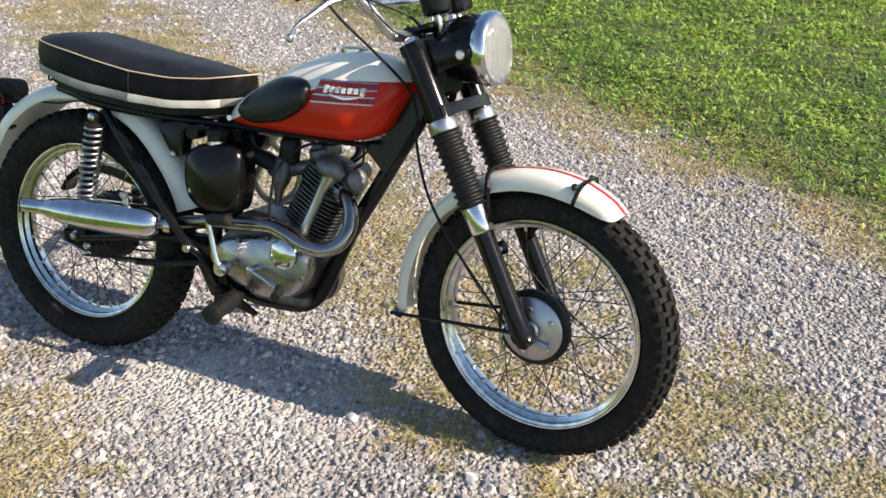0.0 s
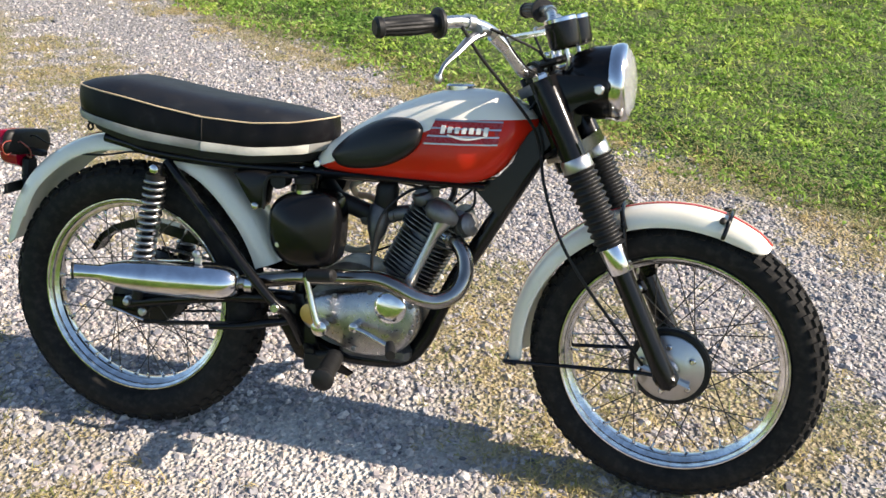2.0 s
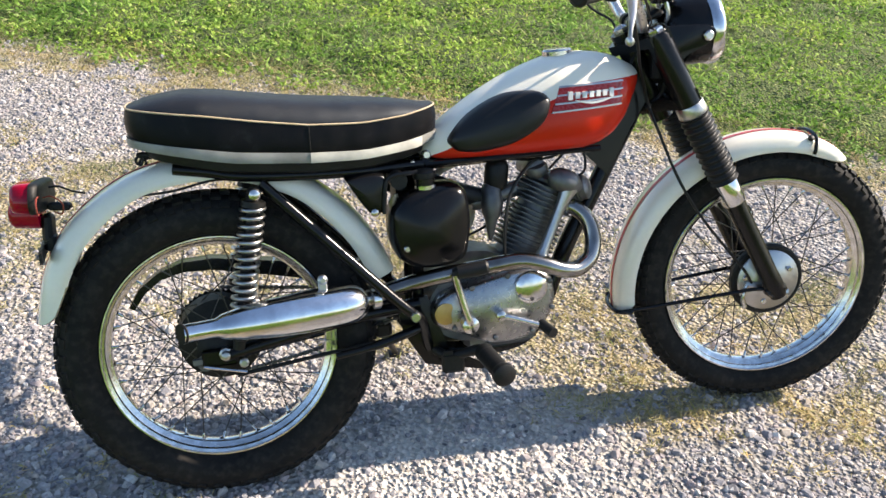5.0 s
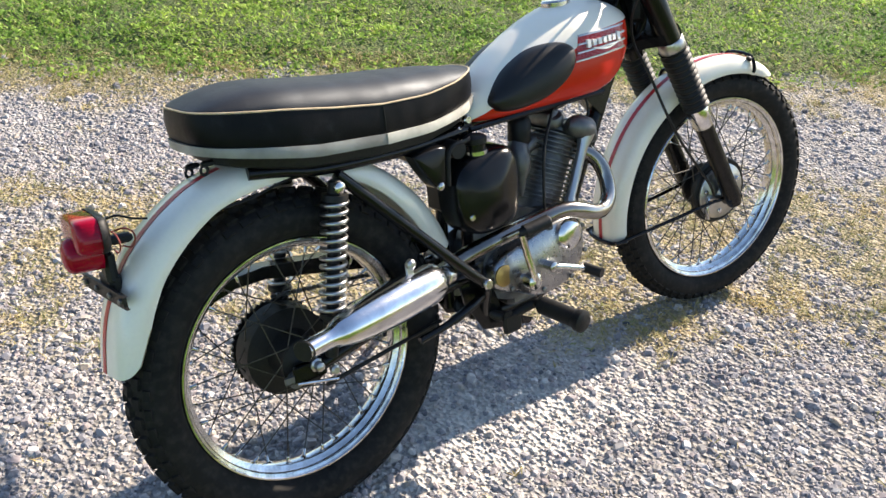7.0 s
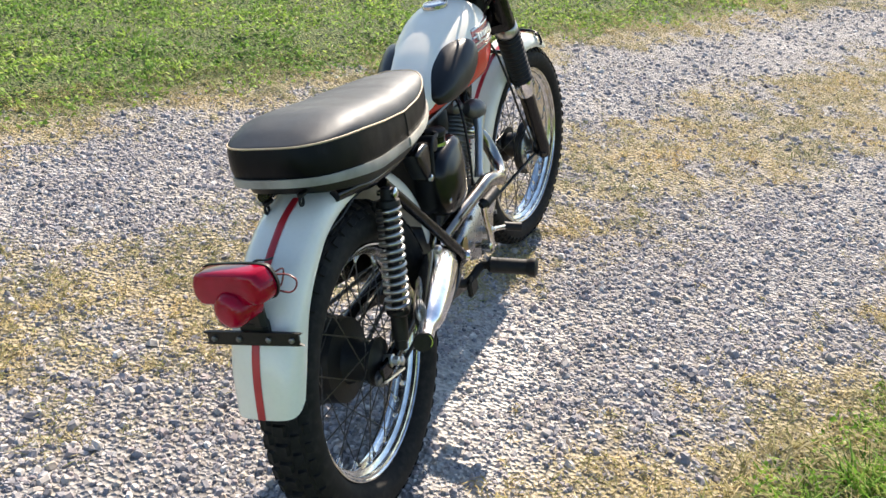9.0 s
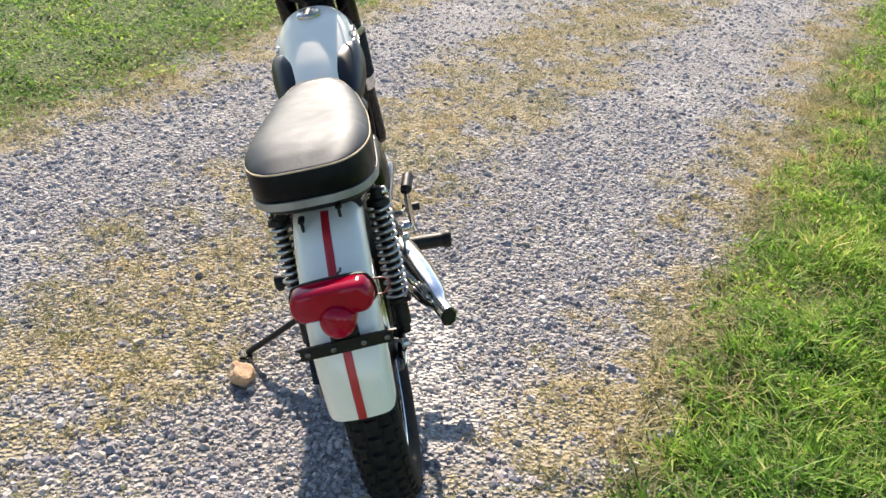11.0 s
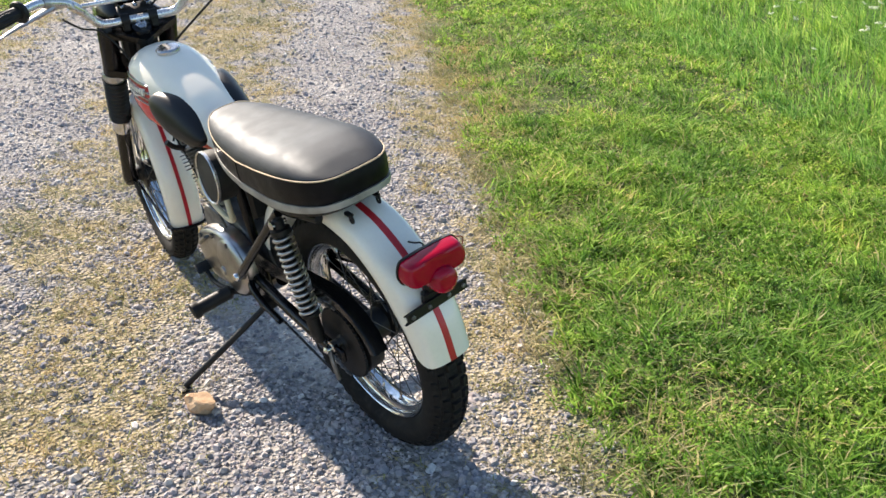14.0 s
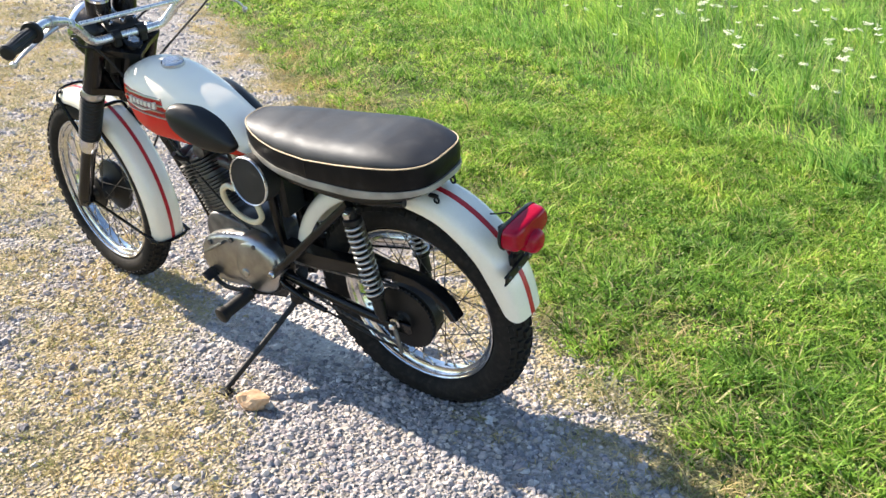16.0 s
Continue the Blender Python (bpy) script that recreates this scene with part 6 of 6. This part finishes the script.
part("brake_nut", Geo().lathe([(0, 0.010), (-0.007, 0.010), (-0.010, 0.006)], (0.036, -0.090, 0.288), (0, 1, 0), 8), ALLOY, bike, "bright nut beside the rear axle")
part("adjuster_rod", Geo().tube([(-0.045, -0.092, 0.288), (0.040, -0.094, 0.268)], 0.0035, 8), OLD_CHROME, bike, "thin adjuster rod")
part("torque_arm", Geo().tube([(0.30, -0.080, 0.292), (0.02, -0.082, 0.258)], 0.0045, 8), DULL_BLACK, bike, "thin black torque arm")

# tail lamp and plate bracket
TL = Matrix.Translation((-0.313, -0.019, 0.655)) @ Matrix.Rotation(radians(-4), 4, "X") @ Matrix.Rotation(radians(-5), 4, "Z") @ Matrix.Rotation(radians(3), 4, "Y") @ Matrix.Scale(0.955, 4)
TO = [(-0.070, -0.026), (-0.078, -0.006), (-0.071, 0.019), (-0.050, 0.029), (0.050, 0.029), (0.071, 0.019), (0.078, -0.006), (0.070, -0.026), (0.048, -0.032), (-0.048, -0.032)]


def lamp_ring(x, k, o=TO):
    return [(x, y * k, z * k) for y, z in o]


TS = smooth_outline(TO, 3)
tail = part("tail_lamp", Geo().loft([lamp_ring(0.010, 0.78, TS), lamp_ring(0.006, 0.95, TS), lamp_ring(-0.001, 1.03, TS), lamp_ring(-0.007, 1.04, TS), lamp_ring(-0.007, 1.0, TS)]), DULL_BLACK, bike, "wide red tail lamp on a black base", TL, 50)
part("lens", Geo().loft([lamp_ring(-0.0065, 0.99, TS), lamp_ring(-0.012, 1.0, TS), lamp_ring(-0.034, 0.965, TS), lamp_ring(-0.042, 0.91, TS), lamp_ring(-0.046, 0.80, TS), lamp_ring(-0.047, 0.5, TS)]), RED_LENS, tail, "red ribbed lens", None, 40)
part("stop_lens", Geo().lathe([(0.0, 0.033), (-0.048, 0.032), (-0.057, 0.027), (-0.062, 0.016), (-0.063, 0.003)], (-0.002, -0.004, -0.036), (1, 0, 0), 32), RED_LENS, tail, "round red stop lens", None, 40)
part("wire", Geo().tube(cat([(0.010, -0.070, 0.004), (0.012, -0.090, 0.002), (0.014, -0.102, -0.008), (0.014, -0.098, -0.022), (0.012, -0.084, -0.030), (0.010, -0.066, -0.026)]), 0.0016, 6), WIRE_RED, tail, "thin red wire loop")
part("wire", Geo().tube(cat([(0.014, -0.050, 0.000), (0.034, -0.062, 0.004), (0.050, -0.050, -0.012), (0.046, -0.040, -0.034), (0.030, -0.036, -0.030)]), 0.0016, 6), WIRE_RED, tail, "thin red wire loop")
part("wire", Geo().tube(cat([(0.016, -0.010, 0.016), (0.035, -0.012, 0.018), (0.060, -0.010, 0.008), (0.085, -0.006, 0.002)]), 0.0022, 6), DULL_BLACK, tail)
part("lamp_stem", Geo().box((0.032, 0.0, -0.024), (0.046, 0.024, 0.016), 0.004), DULL_BLACK, tail, "black lamp mounting")
part("lamp_shroud", Geo().box((0.008, 0.0, -0.068), (0.020, 0.044, 0.060), 0.007), DULL_BLACK, tail)
pl = part("plate_bracket", Geo().prism(smooth_outline([(-0.083, -0.008), (-0.079, -0.012), (0.079, -0.012), (0.083, -0.008), (0.083, 0.008), (0.079, 0.012), (-0.079, 0.012), (-0.083, 0.008)], 2), -0.003, 0.003, 0.001), DULL_BLACK, bike, "black bar that would hold a plate", Matrix.Translation((-0.323, -0.020, 0.550)) @ Matrix.Rotation(radians(94), 4, "Z") @ Matrix.Rotation(radians(-0.8), 4, "Y"))
part("plate_mount", Geo().box((0.0, -0.014, 0.012), (0.052, 0.022, 0.036), 0.006), DULL_BLACK, pl, "black plate mounting")
for y in (-0.072, -0.030, 0.024, 0.070):
    part("bolt", Geo().lathe([(0, 0.0052), (0.004, 0.0052), (0.0055, 0.003)], (y, 0.0025, 0), (0, 1, 0), 10), CAST, pl)

# cables
part("brake_cable", Geo().tube(cat([(0.800, -0.262, 1.000), (0.828, -0.215, 0.950), (0.868, -0.150, 0.893), (0.902, -0.092, 0.842), (0.928, -0.058, 0.800), (0.944, -0.052, 0.750), (0.960, -0.076, 0.690), (1.003, -0.09, 0.586), (1.067, -0.088, 0.491), (1.17, -0.082, 0.371), (1.205, -0.072, 0.325)]), 0.0034, 8), RUBBER, bike, "black front brake cable")
part("throttle_cable", Geo().tube(cat([(0.845, -0.205, 1.0), (0.88, -0.14, 0.985), (0.93, -0.07, 0.955), (0.94, -0.03, 0.90), (0.88, -0.03, 0.80), (0.75, -0.03, 0.66), (0.60, -0.02, 0.655)]), 0.003, 8), RUBBER, bike, "black throttle cable")
part("clutch_cable", Geo().tube(cat([(0.868, 0.205, 1.0), (0.90, 0.16, 0.955), (0.93, 0.10, 0.915), (0.90, 0.06, 0.82), (0.80, 0.05, 0.66), (0.62, 0.06, 0.50), (0.50, 0.08, 0.445)]), 0.003, 8), RUBBER, bike, "black clutch cable")
part("switch_wire", Geo().tube(cat([(0.862, -0.19, 1.0), (0.885, -0.155, 0.96), (0.91, -0.125, 0.93), (0.925, -0.07, 0.918)]), 0.002, 6), RUBBER, bike, "thin black wire")
part("breather_hose", Geo().tube(cat([(0.430, -0.070, 0.650), (0.397, -0.098, 0.654), (0.362, -0.102, 0.652), (0.347, -0.102, 0.634), (0.342, -0.100, 0.575)]), 0.0045, 8), RUBBER, bike, "black breather hose beside the oil tank")
part("tail_wire", Geo().tube(cat([(0.060, -0.084, 0.668), (0.004, -0.080, 0.667), (-0.066, -0.080, 0.653), (-0.132, -0.078, 0.649), (-0.185, -0.066, 0.648)]), 0.0026, 6), RUBBER, bike, "black tail lamp wire under the mudguard")
part("engine_cable", Geo().tube(cat([(0.70, -0.03, 0.655), (0.66, -0.06, 0.64), (0.615, -0.085, 0.59), (0.60, -0.092, 0.52), (0.598, -0.09, 0.45)]), 0.0035, 8), RUBBER, bike, "black cable beside the barrel")
part("ignition_lead", Geo().tube(cat([(0.735, 0.07, 0.63), (0.76, 0.03, 0.68), (0.80, -0.02, 0.66), (0.805, -0.03, 0.62), (0.78, -0.035, 0.60)]), 0.003, 8), RUBBER, bike, "black ignition lead")
part("lamp_wire", Geo().tube(cat([(1.01, -0.03, 0.87), (0.99, -0.05, 0.82), (1.0, -0.03, 0.78)]), 0.004, 8), RUBBER, bike, "black wiring below the lamp", STEERED)

for k in range(9):
    a = k * 0.7
    part("loom_wire", Geo().tube(cat([(1.03 - 0.004 * k, 0.05 * math.sin(a), 0.865), (0.985 + 0.012 * math.cos(2 * a), 0.045 * math.sin(a + 1), 0.82), (0.985, 0.035 * math.cos(a), 0.775), (0.955, 0.03 * math.sin(a + 2), 0.745)]), 0.0045, 6), RUBBER, bike, "black wiring behind the headlamp", STEERED)
part("junction_box", Geo().box((0.985, 0.0, 0.835), (0.05, 0.10, 0.07), 0.012), DULL_BLACK, bike, "black switch box behind the headlamp", STEERED)

# ---- the place ----
build_ground()
build_gravel()
build_growth()


def build_rock():
    bm = bmesh.new()
    bmesh.ops.create_icosphere(bm, subdivisions=3, radius=1.0)
    for v in bm.verts:
        q = noise.noise(v.co * 1.3 + Vector((3.1, 0.4, 1.7)))
        v.co *= 1 + 0.35 * q
        v.co.z = max(-0.75, min(0.62 + 0.1 * q, v.co.z))
        v.co = Vector((v.co.x * 0.046, v.co.y * 0.035, v.co.z * 0.034))
    me = bpy.data.meshes.new("rock")
    bm.to_mesh(me)
    bm.free()
    me.materials.append(ROCK)
    ob = tagged(new("rock", me), "fist-sized tan stone lying beside the stand foot", "stone")
    ob.matrix_basis = pose(0.318, 0.368, 0.019, 4, -6, 25) @ Matrix.Scale(0.88, 4)


build_rock()


def build_flowers():
    rng = random.Random(11)
    g = Geo().tube(cat([(0, 0, -0.02), (0.01, 0.0, 0.26), (0.0, 0.01, 0.49)]), 0.0016, 5)
    h = Geo()
    for i in range(19):
        r, a = 0.026 * math.sqrt((i + 0.5) / 19), i * 2.39996
        c = Vector((r * math.cos(a), r * math.sin(a) + 0.01, 0.495 + 0.30 * r + 0.004 * math.sin(5 * i)))
        h.lathe([(0, 0.0030), (0.003, 0.0052), (0.005, 0.002)], c, (0.5 * math.cos(a), 0.5 * math.sin(a), 1), 5)
    first = tagged(new("wild_carrot", g.mesh("wild_carrot", STALK_GREEN)), "tall wild carrot with a flat white flower head", "wild flower", "white flowers in the meadow")
    part("flower_head", h, PETAL, first, "flat white umbel")
    spots = []
    for i in range(300):
        if i % 3 == 0:
            u, v = rng.uniform(4.0, 9.0), TALL_EDGE - 0.3 - rng.random() * 3.0
        elif i % 3 == 1:
            u, v = rng.uniform(1.2, 5.2), TALL_EDGE + 0.1 - rng.random() * 2.3
        else:
            u, v = rng.uniform(0.8, 6.0), TALL_EDGE - 0.4 - rng.random() * 4.0
        if v > TALL_EDGE - 0.3 and rng.random() < 0.5:
            continue
        x, y = xy_of(u, v)
        spots.append((x, y, rng.uniform(0.62, 1.20)))
    for i, (x, y, s) in enumerate(spots):
        m = pose(x, y, float(ground_z(x, y)), rng.uniform(-18, 18), rng.uniform(-18, 18), rng.uniform(0, 360)) @ Matrix.Diagonal((s * 1.0, s * 1.0, s, 1))
        if i == 0:
            first.matrix_basis = m
        else:
            ob = copy_thing(first, Matrix())
            ob.matrix_basis = m


build_flowers()
